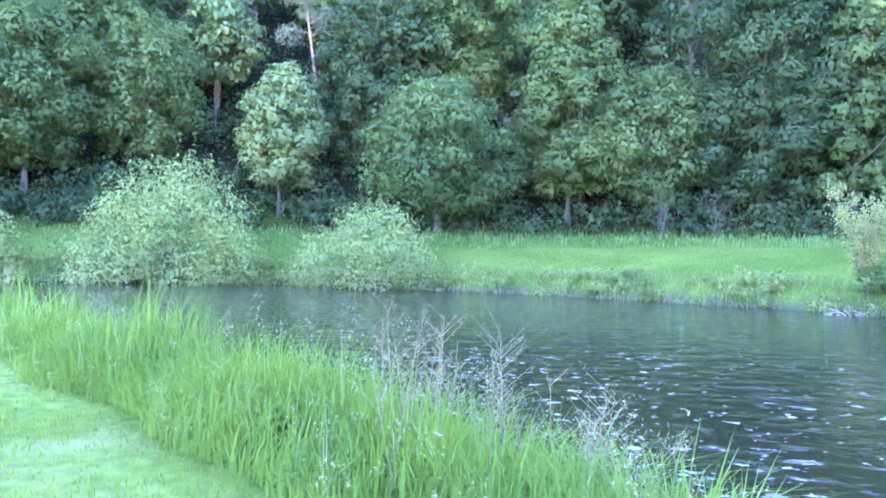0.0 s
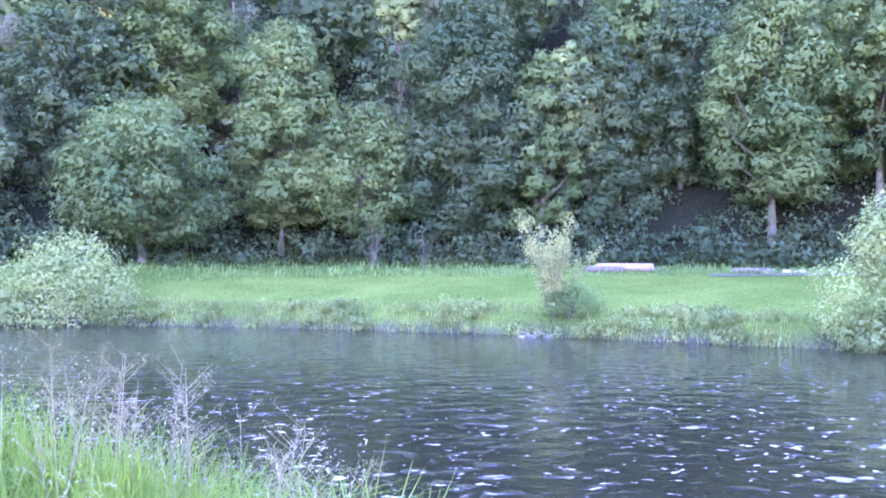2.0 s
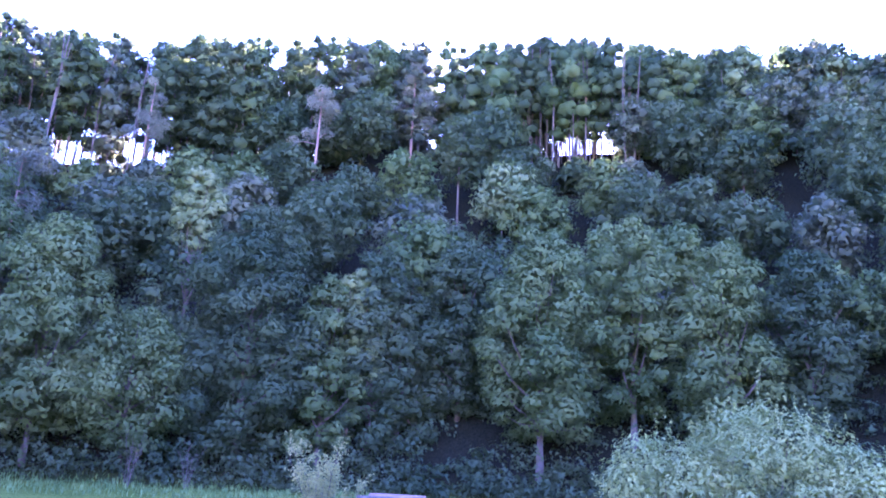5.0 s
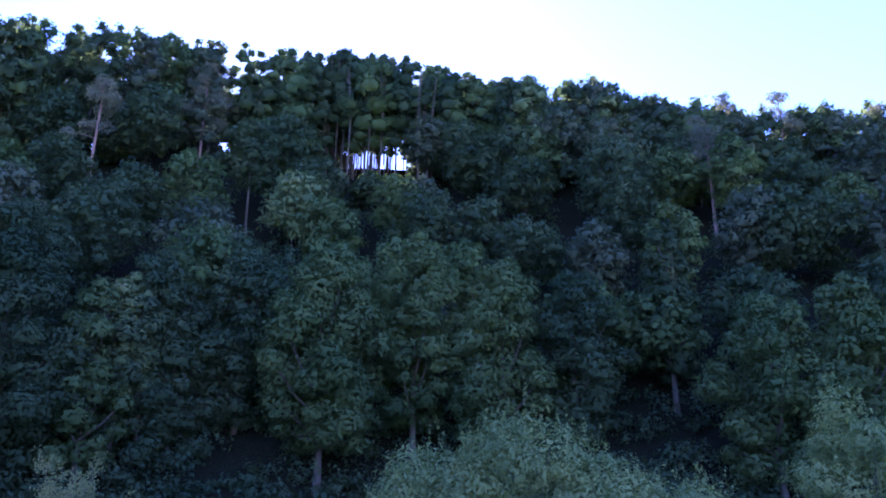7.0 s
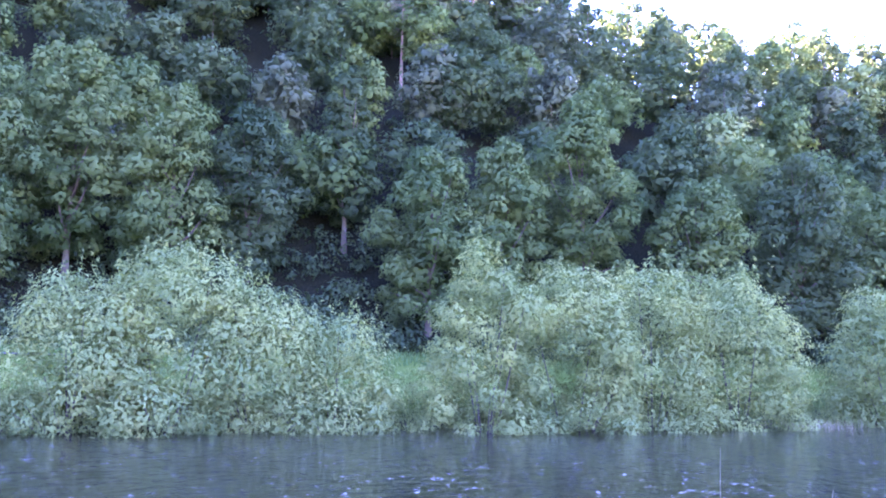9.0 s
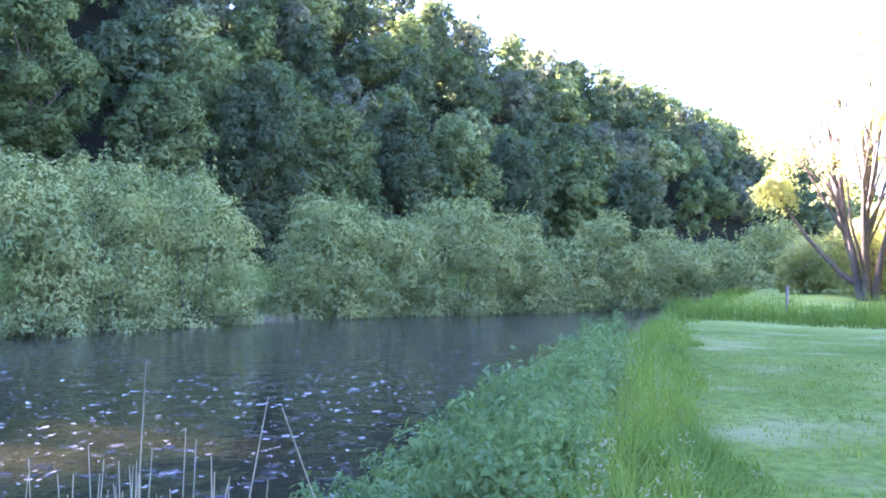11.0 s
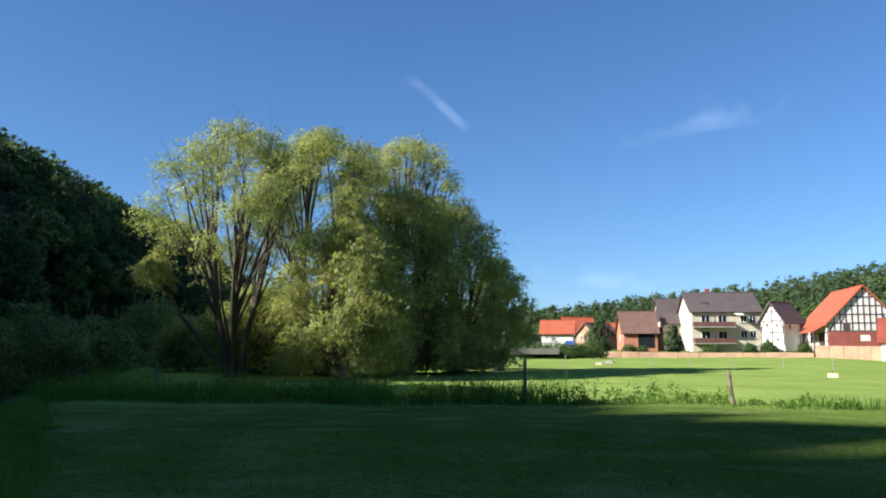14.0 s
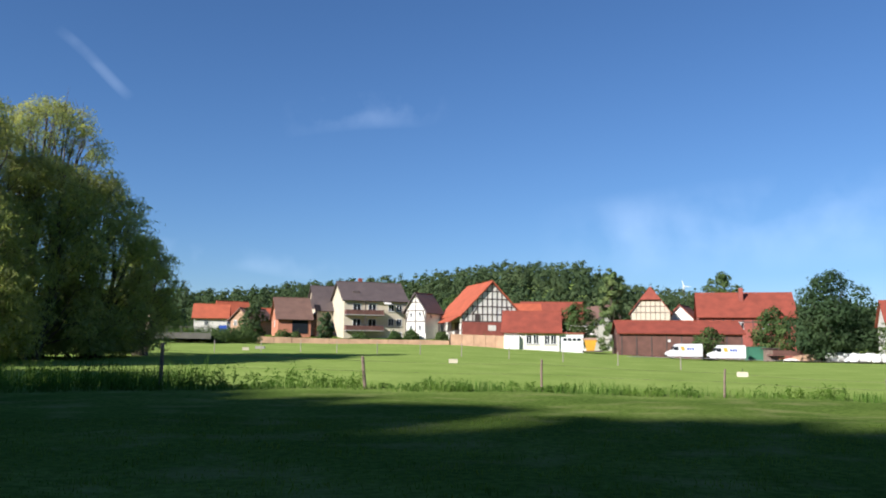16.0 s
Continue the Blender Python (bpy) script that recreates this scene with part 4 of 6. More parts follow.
for q in scatter(rng, 3, 20, -12, 2, 8.0, lambda x, y: (beyond(NEAR_EDGE, x, y) > -2.1) & (beyond(NEAR_EDGE, x, y) < 0.1) & (bearing(x - 2.3, y + 0.7) > 97.5) & (bearing(x - 2.3, y + 0.7) < 119) & (np.hypot(x - 2.3, y + 0.7) > 4.6)):
    tall = rng.uniform(0.65, 1.35)
    lob = np.array([(rng.normal() * 0.2, rng.normal() * 0.2, (0.15 + 0.85 * s) * tall - q[2] * 0.7 * (1 - s), rng.uniform(0.1, 0.24) * (1.25 - 0.6 * s)) for s in np.linspace(0, 1, 9)])
    cv, cf, cn = leaf_mass(rng, lob, 480, 0.9, 0.085, 0.45)
    clumps.append((cv + q, cf, cn))
v, f, nv_ = merge_soft(clumps)
tagged(link_mesh("tall_herbs", v, f, LEAF_HERB, normals=nv_), "bushy waist-high herbs on the river bank", "herbs", kind="stuff")
v, f = merge([a, b])
tagged(link_mesh("bank_herbs", v, f, LEAF_HERB), "leafy nettles and herbs crowding the river bank", "herbs", kind="stuff")

p = scatter(rng, -40, 40, -40, -10, 8, lambda x, y: (np.abs(beyond(FENCE, x, y)) < 0.7 + 0.9 * (x > 12)) & (clumpy(x, y, 0.8) > np.where(x > 9, 0.2, 0.5)))
h = np.where(p[:, 0] > 9, 0.62, 0.36) * (0.5 + clumpy(p[:, 0], p[:, 1], 1.3)) * rng.uniform(0.6, 1.3, len(p))
a = herb_cloud(rng, p, h, 16, 0.12)
tagged(link_mesh("fence_herbs", *a, GRASS_TALL), "weeds and nettles growing along the fence line", "herbs", kind="stuff")
p = scatter(rng, -44, 46, -42, -8, 46, lambda x, y: (np.abs(beyond(FENCE, x, y) - np.where(x > 16, 1.0, 0)) < np.where(x > 16, 2.6, 0.9)))
h = np.where(p[:, 0] > 16, 1.0, 0.42) * (0.4 + clumpy(p[:, 0], p[:, 1], 0.7)) * rng.uniform(0.5, 1.25, len(p))
tagged(link_mesh("fence_grass", *blades(rng, p, h, np.full(len(p), 0.03), 0.4), GRASS_TALL), "uncut tall grass along the fence line", "grass", kind="stuff")

# grass and reeds at the far bank and the rough edge of the meadow
p = scatter(rng, -40, 70, -30, 62, 32, lambda x, y: (beyond(FAR_EDGE, x, y) > -0.5) & (beyond(FAR_EDGE, x, y) < 2.6))
h = (0.4 + 0.6 * clumpy(p[:, 0], p[:, 1], 0.8)) * rng.uniform(0.5, 1.3, len(p))
a = blades(rng, p, h, np.full(len(p), 0.045), 0.9)
tagged(link_mesh("far_bank_grass", *a, LEAF_FRINGE), "rough grass and reeds at the far waterline", "grass", kind="stuff")
fringe = []
along = scatter(rng, -42, 96, -50, 62, 1.7, lambda x, y: (beyond(FAR_EDGE, x, y) > 0.1) & (beyond(FAR_EDGE, x, y) < 2.0) & (clumpy(x, y, 0.5) > 0.25))
for q in along:
    r = rng.uniform(0.35, 0.85)
    lob = np.array([(rng.normal() * r * 0.6, rng.normal() * r * 0.6, r * rng.uniform(0.1, 0.7), r * rng.uniform(0.35, 0.6)) for _ in range(4)])
    cv, cf, cn = leaf_mass(rng, lob, int(330 * r), 0.9, 0.2, 0.4)
    fringe.append((cv + q, cf, cn))
v, f, nv_ = merge_soft(fringe)
tagged(link_mesh("far_bank_herbs", v, f, LEAF_FRINGE, normals=nv_), "grey-green herbs and sedge fringing the far bank", "herbs", kind="stuff")
p = scatter(rng, -40, 60, 0, 70, 12, lambda x, y: (beyond(FOOT, x, y) > -6) & (beyond(FOOT, x, y) < 0.5))
h = rng.uniform(0.2, 0.6, len(p)) * (0.5 + clumpy(p[:, 0], p[:, 1], 0.5))
tagged(link_mesh("meadow_grass", *blades(rng, p, h, np.full(len(p), 0.08), 0.6), LEAF_HERB), "uncut grass at the back of the meadow", "grass", kind="stuff")

# ---- village ----
def painted(name, colour, rough=0.8, vary=0.12):
    lo = tuple(c * (1 - vary) for c in colour)
    hi = tuple(min(1, c * (1 + vary)) for c in colour)
    return surface(name, [(0.25, lo), (0.75, hi)], 0.8, rough, 0.15, 9.0)


PLASTER = painted("white_plaster", (0.66, 0.63, 0.57))
CREAM = painted("cream_plaster", (0.55, 0.49, 0.37))
SALMON = painted("salmon_plaster", (0.46, 0.19, 0.11))
BRICK_RED = painted("red_brick", (0.25, 0.07, 0.05), 0.9, 0.25)
TILE_RED = painted("red_roof_tiles", (0.225, 0.05, 0.027), 0.75, 0.25)
TILE_ORANGE = painted("orange_roof_tiles", (0.36, 0.085, 0.036), 0.75, 0.2)
TILE_GREY = painted("grey_roof_tiles", (0.095, 0.072, 0.068), 0.7, 0.2)
TILE_BROWN = painted("brown_roof_tiles", (0.15, 0.085, 0.062), 0.75, 0.2)
TIMBER = painted("dark_timber", (0.07, 0.05, 0.045), 0.8, 0.3)
BOARD = painted("brown_boards", (0.13, 0.062, 0.048), 0.85, 0.3)
SANDSTONE = painted("sandstone", (0.38, 0.24, 0.15), 0.9, 0.25)
CONCRETE = painted("dark_concrete", (0.13, 0.12, 0.105), 0.9, 0.2)
STONE = painted("grey_stone", (0.3, 0.28, 0.25), 0.9, 0.2)
WHITE = painted("white_paint", (0.7, 0.7, 0.69), 0.4, 0.04)
YELLOW = painted("yellow_cover", (0.7, 0.36, 0.03), 0.6, 0.1)
BLACK = painted("black_rubber", (0.02, 0.02, 0.02), 0.8, 0.2)
GREEN = painted("green_paint", (0.05, 0.16, 0.1), 0.6, 0.15)
BLUE = painted("blue_tarpaulin", (0.03, 0.08, 0.4), 0.6, 0.15)
FOIL = painted("white_bale_foil", (0.72, 0.72, 0.7), 0.35, 0.08)


def glass_material():
    m, nodes, links, bsdf = material("window_glass")
    bsdf.inputs["Base Color"].default_value = (0.02, 0.024, 0.03, 1)
    bsdf.inputs["Roughness"].default_value = 0.05
    return m


GLASS = glass_material()
BOX_FACES = np.array([(0, 3, 2, 1), (4, 5, 6, 7), (0, 1, 5, 4), (1, 2, 6, 5), (2, 3, 7, 6), (3, 0, 4, 7)])


def box_arrays(x0, x1, y0, y1, z0, z1):
    return np.array([(x0, y0, z0), (x1, y0, z0), (x1, y1, z0), (x0, y1, z0), (x0, y0, z1), (x1, y0, z1), (x1, y1, z1), (x0, y1, z1)], float), BOX_FACES


def part(name, arrays, mat, parent, label=""):
    ob = link_mesh(name, *arrays, mat, parent)
    if label:
        tagged(ob, label)
    return ob


def gable_walls(L, W, h, r, hip=0.0):
    """Walls with gables at both ends; hip cuts off the top of the gables."""
    v, f = [], []
    for x in (-L / 2, L / 2):
        k = len(v)
        if hip:
            v += [(x, -W / 2, 0), (x, W / 2, 0), (x, W / 2, h), (x, W / 2 * hip, h + r * (1 - hip)), (x, -W / 2 * hip, h + r * (1 - hip)), (x, -W / 2, h)]
        else:
            v += [(x, -W / 2, 0), (x, W / 2, 0), (x, W / 2, h), (x, 0.02, h + r), (x, -0.02, h + r), (x, -W / 2, h)]
    q = [(0, 1, 2, 5), (5, 2, 3, 4), (6, 11, 8, 7), (11, 10, 9, 8), (0, 5, 11, 6), (1, 7, 8, 2), (0, 6, 7, 1), (5, 4, 10, 11), (2, 8, 9, 3), (3, 9, 10, 4)]
    return np.array(v, float), np.array(q)


def slab(p0, p1, p2, p3, thick):
    """A flat slab from four corners, thickened along its upward normal."""
    a = [Vector(p) for p in (p0, p1, p2, p3)]
    n = (a[1] - a[0]).cross(a[3] - a[0]).normalized()
    if n.z < 0:
        n = -n
    v = [tuple(p) for p in a] + [tuple(p + n * thick) for p in a]
    return np.array(v, float), BOX_FACES


def window_at(parent, w, h, m):
    """A window with frame and panes; m places it, its outside along +y."""
    fr = [box_arrays(-w / 2, w / 2, -0.04, 0.06, -h / 2, -h / 2 + 0.09), box_arrays(-w / 2, w / 2, -0.04, 0.06, h / 2 - 0.09, h / 2),
          box_arrays(-w / 2, -w / 2 + 0.09, -0.04, 0.06, -h / 2 + 0.09, h / 2 - 0.09), box_arrays(w / 2 - 0.09, w / 2, -0.04, 0.06, -h / 2 + 0.09, h / 2 - 0.09),
          box_arrays(-0.04, 0.04, -0.04, 0.06, -h / 2 + 0.09, h / 2 - 0.09)]
    fo = part("window", merge(fr), WHITE, parent)
    fo.matrix_basis = m
    part("pane", box_arrays(-w / 2 + 0.09, w / 2 - 0.09, -0.03, 0.02, -h / 2 + 0.09, h / 2 - 0.09), GLASS, fo)
    part("sill", box_arrays(-w / 2 - 0.08, w / 2 + 0.08, -0.04, 0.14, -h / 2 - 0.07, -h / 2), STONE, fo)
    return fo


def beam(parent, a, b, m, width=0.2, depth=0.06, mat=None):
    """A timber between two points of a wall plane (x, z); m is the wall's pose."""
    ax, az_ = a
    bx, bz = b
    l = math.hypot(bx - ax, bz - az_)
    ob = part("beam", box_arrays(-l / 2, l / 2, -0.02, depth, -width / 2, width / 2), mat or TIMBER, parent)
    ob.matrix_basis = m @ pose((ax + bx) / 2, 0, (az_ + bz) / 2) @ Matrix.Rotation(-math.atan2(bz - az_, bx - ax), 4, "Y")
    return ob


def house(label, az, d, corner, turn, L, W, h, r, z, wall, roof, hip=0.0, windows=(), over=0.45, chimney=None, down=1.5, name="house"):
    """A gabled house; its corner (sx, sy) stands at the bearing and distance. windows: (side, along, height, w, h)."""
    x, y, _ = polar(az, d, 0)
    root = tagged(new(name), label, "house", "houses of the village")
    c, s = math.cos(radians(turn)), math.sin(radians(turn))
    cx, cy = corner[0] * L / 2, corner[1] * W / 2
    root.matrix_basis = pose(x - (c * cx - s * cy), y - (s * cx + c * cy), z, 0, 0, turn)
    wv, wf = gable_walls(L, W, h, r, hip)
    wv[:, 2] = np.where(wv[:, 2] == 0, -down, wv[:, 2])
    part("wall", (wv, wf), wall, root)
    t, k = 0.16, r / (W / 2)
    e = over
    for sy in (-1, 1):
        ex = e
        top_in = (W / 2 * hip) if hip else 0
        p = [(-L / 2 - ex, sy * (W / 2 + e), h - e * k), (L / 2 + ex, sy * (W / 2 + e), h - e * k)]
        if hip:
            inset = L / 2 - W / 2 * hip * 0.7
            quad = p + [(L / 2 + ex, sy * top_in, h + r * (1 - hip)), (-L / 2 - ex, sy * top_in, h + r * (1 - hip))]
            part("roof", slab(*quad, t), roof, root)
            upper = [(-L / 2 - ex, sy * top_in, h + r * (1 - hip)), (L / 2 + ex, sy * top_in, h + r * (1 - hip)), (inset, 0, h + r), (-inset, 0, h + r)]
            part("roof", slab(*upper, t), roof, root)
        else:
            part("roof", slab(*(p + [(L / 2 + ex, 0, h + r), (-L / 2 - ex, 0, h + r)]), t), roof, root)
    if hip:
        inset = L / 2 - W / 2 * hip * 0.7
        for sx in (-1, 1):
            hipv = np.array([(sx * (L / 2 + e), -W / 2 * hip, h + r * (1 - hip)), (sx * (L / 2 + e), W / 2 * hip, h + r * (1 - hip)), (sx * inset, 0.02, h + r + 0.1), (sx * inset, -0.02, h + r + 0.1)], float)
            part("roof", slab(*hipv, t), roof, root)
    else:
        part("ridge", box_arrays(-L / 2 - e, L / 2 + e, -0.14, 0.14, h + r + t * 0.6, h + r + t + 0.1), roof, root)
    if chimney:
        part("chimney", box_arrays(chimney[0] - 0.35, chimney[0] + 0.35, chimney[1] - 0.35, chimney[1] + 0.35, h + r * 0.4, h + r + 0.9), BRICK_RED, root)
    walls = {"+y": pose(0, W / 2, 0), "-y": pose(0, -W / 2, 0, 0, 0, 180), "+x": pose(L / 2, 0, 0, 0, 0, -90), "-x": pose(-L / 2, 0, 0, 0, 0, 90)}
    for side, a, hh, ww, wh in windows:
        window_at(root, ww, wh, walls[side] @ pose(a, 0.0, hh))
    return root, walls


# apartment house with balconies
flat, sides = house("cream three-storey apartment house with dark roof and balconies", 164.3, 148, (1, 1), 28, 11.4, 10.5, 6.2, 3.4, 4.2, CREAM, TILE_GREY, chimney=(1.5, -0.6),
                    windows=[("+y", -4.4, 4.9, 1.1, 1.3), ("+y", -2.9, 4.9, 1.1, 1.3), ("+y", -4.4, 2.3, 1.1, 1.3), ("+y", -2.9, 2.3, 1.1, 1.3), ("+y", -4.4, 0.1, 1.1, 1.0),
                             ("+y", 0.6, 4.6, 1.5, 1.9), ("+y", 3.4, 4.6, 1.5, 1.9), ("+y", 0.6, 1.9, 1.5, 1.9), ("+y", 3.4, 1.9, 1.5, 1.9)])
for zz in (0.75, 3.5):
    b = part("balcony", box_arrays(-1.2, 5.6, 5.25, 6.75, zz - 0.12, zz + 0.06), STONE, flat)
    part("railing", merge([box_arrays(-1.2, 5.6, 6.65, 6.75, zz + 0.06, zz + 0.85), box_arrays(5.5, 5.6, 5.25, 6.65, zz + 0.06, zz + 0.85), box_arrays(-1.2, -1.1, 5.25, 6.65, zz + 0.06, zz + 0.85)]), BOARD, b, "dark brown balcony boards")
part("post", box_arrays(2.1, 2.25, 6.55, 6.7, -1.0, 6.0), TIMBER, flat)
part("dormer", merge([box_arrays(2.6, 3.7, 1.6, 3.6, 6.9, 7.9)]), TILE_GREY, flat)
part("awning", slab((-2.6, 5.3, 5.9), (-1.3, 5.3, 5.9), (-1.3, 7.0, 5.4), (-2.6, 7.0, 5.4), 0.06), PLASTER, flat, "pale awning")

h2, sides = house("dark-roofed house with wooden balcony beside the apartment house", 162.5, 156, (1, 1), 31, 7.0, 8.0, 4.4, 4.4, 4.6, CREAM, TILE_GREY,
                  windows=[("+x", 1.6, 1.4, 1.2, 1.3), ("+x", -1.6, 1.4, 1.2, 1.3), ("+y", 1.4, 1.4, 1.2, 1.3), ("+y", -1.6, 1.4, 1.2, 1.3)])
b = part("balcony", box_arrays(3.5, 5.0, -3.4, 3.4, 2.4, 2.6), TIMBER, h2)
part("railing", merge([box_arrays(4.9, 5.0, -3.4, 3.4, 2.6, 3.5), box_arrays(3.5, 4.9, -3.4, -3.3, 2.6, 3.5), box_arrays(3.5, 4.9, 3.3, 3.4, 2.6, 3.5)]), TIMBER, b)
part("gable_board", slab((3.52, -3.0, 4.5), (3.52, 3.0, 4.5), (3.52, 0.05, 7.8), (3.52, -0.05, 7.8), 0.05), TIMBER, h2)

brown, sides = house("salmon-walled house with big brown tiled roof", 159.9, 150, (1, 1), 27, 5.8, 9.0, 2.1, 3.7, 4.9, SALMON, TILE_BROWN, windows=[("+x", 0.0, 1.2, 1.1, 1.2), ("+x", 0, 3.8, 0.9, 0.9)])
# flat dark sheet in place of the shade inside the open garage
part("garage_door", box_arrays(-2.4, 0.4, 4.5, 4.56, -0.6, 1.9), GLASS, brown, "dark sheet painting the shade inside the open garage")

RED_HOMES = [(154.5, 168, 20, 6.2, 5.2, 2.4, 2.4, TILE_ORANGE, PLASTER), (156.3, 174, 42, 6.0, 5.6, 2.8, 3.0, TILE_ORANGE, PLASTER), (158.1, 160, 66, 6, 5.2, 1.8, 2.0, TILE_BROWN, SANDSTONE), (159.1, 172, 30, 5, 5, 2.2, 2.2, TILE_ORANGE, PLASTER)]
for az, d, turn, L, W, h, r, roof, wall in RED_HOMES:
    kind = "ochre-walled house with brown roof" if wall is SANDSTONE else "small white house with bright orange-red tiled roof"
    house(kind, az, d, (1, 1), turn, L, W, h, r, 5.2, wall, roof, windows=[("+x", -1.3, 1.2, 0.8, 1.0), ("+x", 1.3, 1.2, 0.8, 1.0), ("+y", 0.8, 1.2, 0.8, 1.0)])

small, sides = house("white half-timbered cottage with grey roof", 169.9, 147, (1, 1), 62, 4.4, 4.6, 4.0, 3.0, 4.6, PLASTER, TILE_GREY,
                     windows=[("+x", -1.0, 3.3, 0.7, 0.9), ("+x", 1.0, 3.3, 0.7, 0.9), ("+x", -1.0, 1.0, 0.7, 0.9), ("+x", 1.0, 1.0, 0.7, 0.9), ("+y", 0.8, 3.0, 0.7, 0.9)])
for a, b_ in (((-2.2, 2.1), (2.2, 2.1)), ((-2.2, 4.0), (2.2, 4.0)), ((-1.1, 5.5), (1.1, 5.5)), ((-2.2, 0), (-2.2, 4.0)), ((2.2, 0), (2.2, 4.0)), ((0, 0), (0, 6.8)), ((-2.2, 2.1), (-1.6, 4.0)), ((2.2, 2.1), (1.6, 4.0))):
    beam(small, a, b_, sides["+x"], 0.16)

# big half-timbered barn
barn, sides = house("large half-timbered barn with red tiled roof and brick base", 172.35, 139, (1, -1), 114, 14.0, 10.6, 3.7, 5.5, 4.0, PLASTER, TILE_ORANGE)
gp = sides["+x"]
part("brick_base", box_arrays(7.01, 7.07, -5.28, 5.28, -1.5, 2.4), BRICK_RED, barn)
for zz, half in ((2.5, 5.25), (3.7, 5.25), (5.0, 3.95), (6.3, 2.7), (7.6, 1.45)):
    beam(barn, (-half, zz), (half, zz), gp, 0.17)
for xx in np.linspace(-5.15, 5.15, 13):
    beam(barn, (xx, 2.4), (xx, 3.7 + 5.5 * (1 - abs(xx) / 5.3) - 0.15), gp, 0.15)
for a, b_ in (((-5.1, 2.5), (-4.3, 3.7)), ((5.1, 2.5), (4.3, 3.7)), ((-3.4, 3.7), (-2.6, 5.0)), ((3.4, 3.7), (2.6, 5.0)), ((-5.3, 3.7), (0, 9.1)), ((5.3, 3.7), (0, 9.1))):
    beam(barn, a, b_, gp, 0.16)
for xx in (-2.6, 2.6):
    part("hatch", box_arrays(7.02, 7.1, -xx - 0.45, -xx + 0.45, 2.6, 3.6), TIMBER, barn, "dark loading hatch")
part("hatch", box_arrays(7.07, 7.1, -0.7, 0.7, 1.0, 1.9), PLASTER, barn, "small bricked-up white opening")
sp = sides["-y"]
for xx in np.linspace(-6.9, 6.9, 8):
    beam(barn, (xx, 0), (xx, 3.5), sp, 0.16)
for zz in (1.0, 2.3):
    beam(barn, (-7.0, zz), (7.0, zz), sp, 0.16)
part("lean_to", slab((-1, -5.3, 3.5), (6.4, -5.3, 3.5), (6.4, -7.3, 2.3), (-1, -7.3, 2.3), 0.14), TILE_ORANGE, barn)
for xx in (-0.8, 2.6, 6.2):
    part("lean_to_post", box_arrays(xx - 0.09, xx + 0.09, -7.2, -7.02, -1.0, 2.35), TIMBER, barn)
# closed dark slab stands for the shade within the open gateway
part("gate", box_arrays(3.2, 5.6, -5.36, -5.3, -0.8, 2.2), TIMBER, barn, "dark slab painting the shade in the open barn gate")

# low white workshop
shop, sides = house("low white workshop with red tiled roof", 175.2, 131, (1, 1), 2, 8.6, 9.0, 2.7, 3.2, 2.0, PLASTER, TILE_RED,
                    windows=[("+y", 0.4, 1.5, 0.9, 1.5), ("+y", -0.7, 1.5, 0.9, 1.5), ("+y", -2.4, 1.5, 0.9, 1.5), ("+y", -3.4, 1.5, 0.9, 1.5)], name="workshop")
part("garage", box_arrays(-8.0, -4.3, -3.0, 4.2, -1.2, 2.4), WHITE, shop)
part("garage_roof", box_arrays(-8.2, -4.3, -3.2, 4.4, 2.4, 2.6), TILE_RED, shop)
gd = part("garage_door", box_arrays(-7.8, -4.7, 4.2, 4.26, -0.8, 2.0), WHITE, shop)
for k in range(4):
    part("pane", box_arrays(-7.6 + k * 0.72, -7.05 + k * 0.72, 4.25, 4.28, 1.3, 1.7), GLASS, gd)
part("porch", merge([box_arrays(1.9, 4.1, 4.5, 5.2, -1.2, 2.0)]), WHITE, shop)

# long boarded shed
shed, sides = house("long brown boarded shed with red tiled roof", 183.0, 134, (1, 1), 4, 18.8, 8.0, 3.1, 1.9, 1.6, BOARD, TILE_RED, name="shed")
for k in range(8):
    part("door_board", box_arrays(-9.2 + k * 2.3, -7.0 + k * 2.3, 4.0, 4.05, -0.4, 2.9), BOARD, shed)
for k in range(9):
    part("post", box_arrays(-9.38 + k * 2.3, -9.2 + k * 2.3, 4.0, 4.09, -0.8, 3.0), TIMBER, shed)
part("sign", box_arrays(1.6, 2.0, 4.06, 4.1, 1.7, 2.1), WHITE, shed)

# half-hipped timbered house behind the shed
old, sides = house("cream half-timbered house with half-hipped red roof", 186.75, 166, (1, 1), 84, 12.0, 9.4, 6.4, 5.0, 3.0, CREAM, TILE_RED, hip=0.52)
old.matrix_basis = old.matrix_basis @ Matrix.Diagonal((0.85, 0.8, 1.0, 1.0))
gp = sides["+x"]
for zz, half in ((2.2, 4.6), (4.2, 4.6), (6.4, 4.6), (7.6, 3.5)):
    beam(old, (-half, zz), (half, zz), gp, 0.17, mat=WOOD_OLD)
for xx in (-4.6, -3.4, -2.3, -1.15, 0, 1.15, 2.3, 3.4, 4.6):
    beam(old, (xx, 0), (xx, 6.4 + max(0.0, min(2.4, 5.0 * (1 - abs(xx) / 4.7)))), gp, 0.15, mat=WOOD_OLD)
for xx in (-2.8, 2.8):
    window_at(old, 0.9, 1.1, gp @ pose(xx, 0, 3.2))

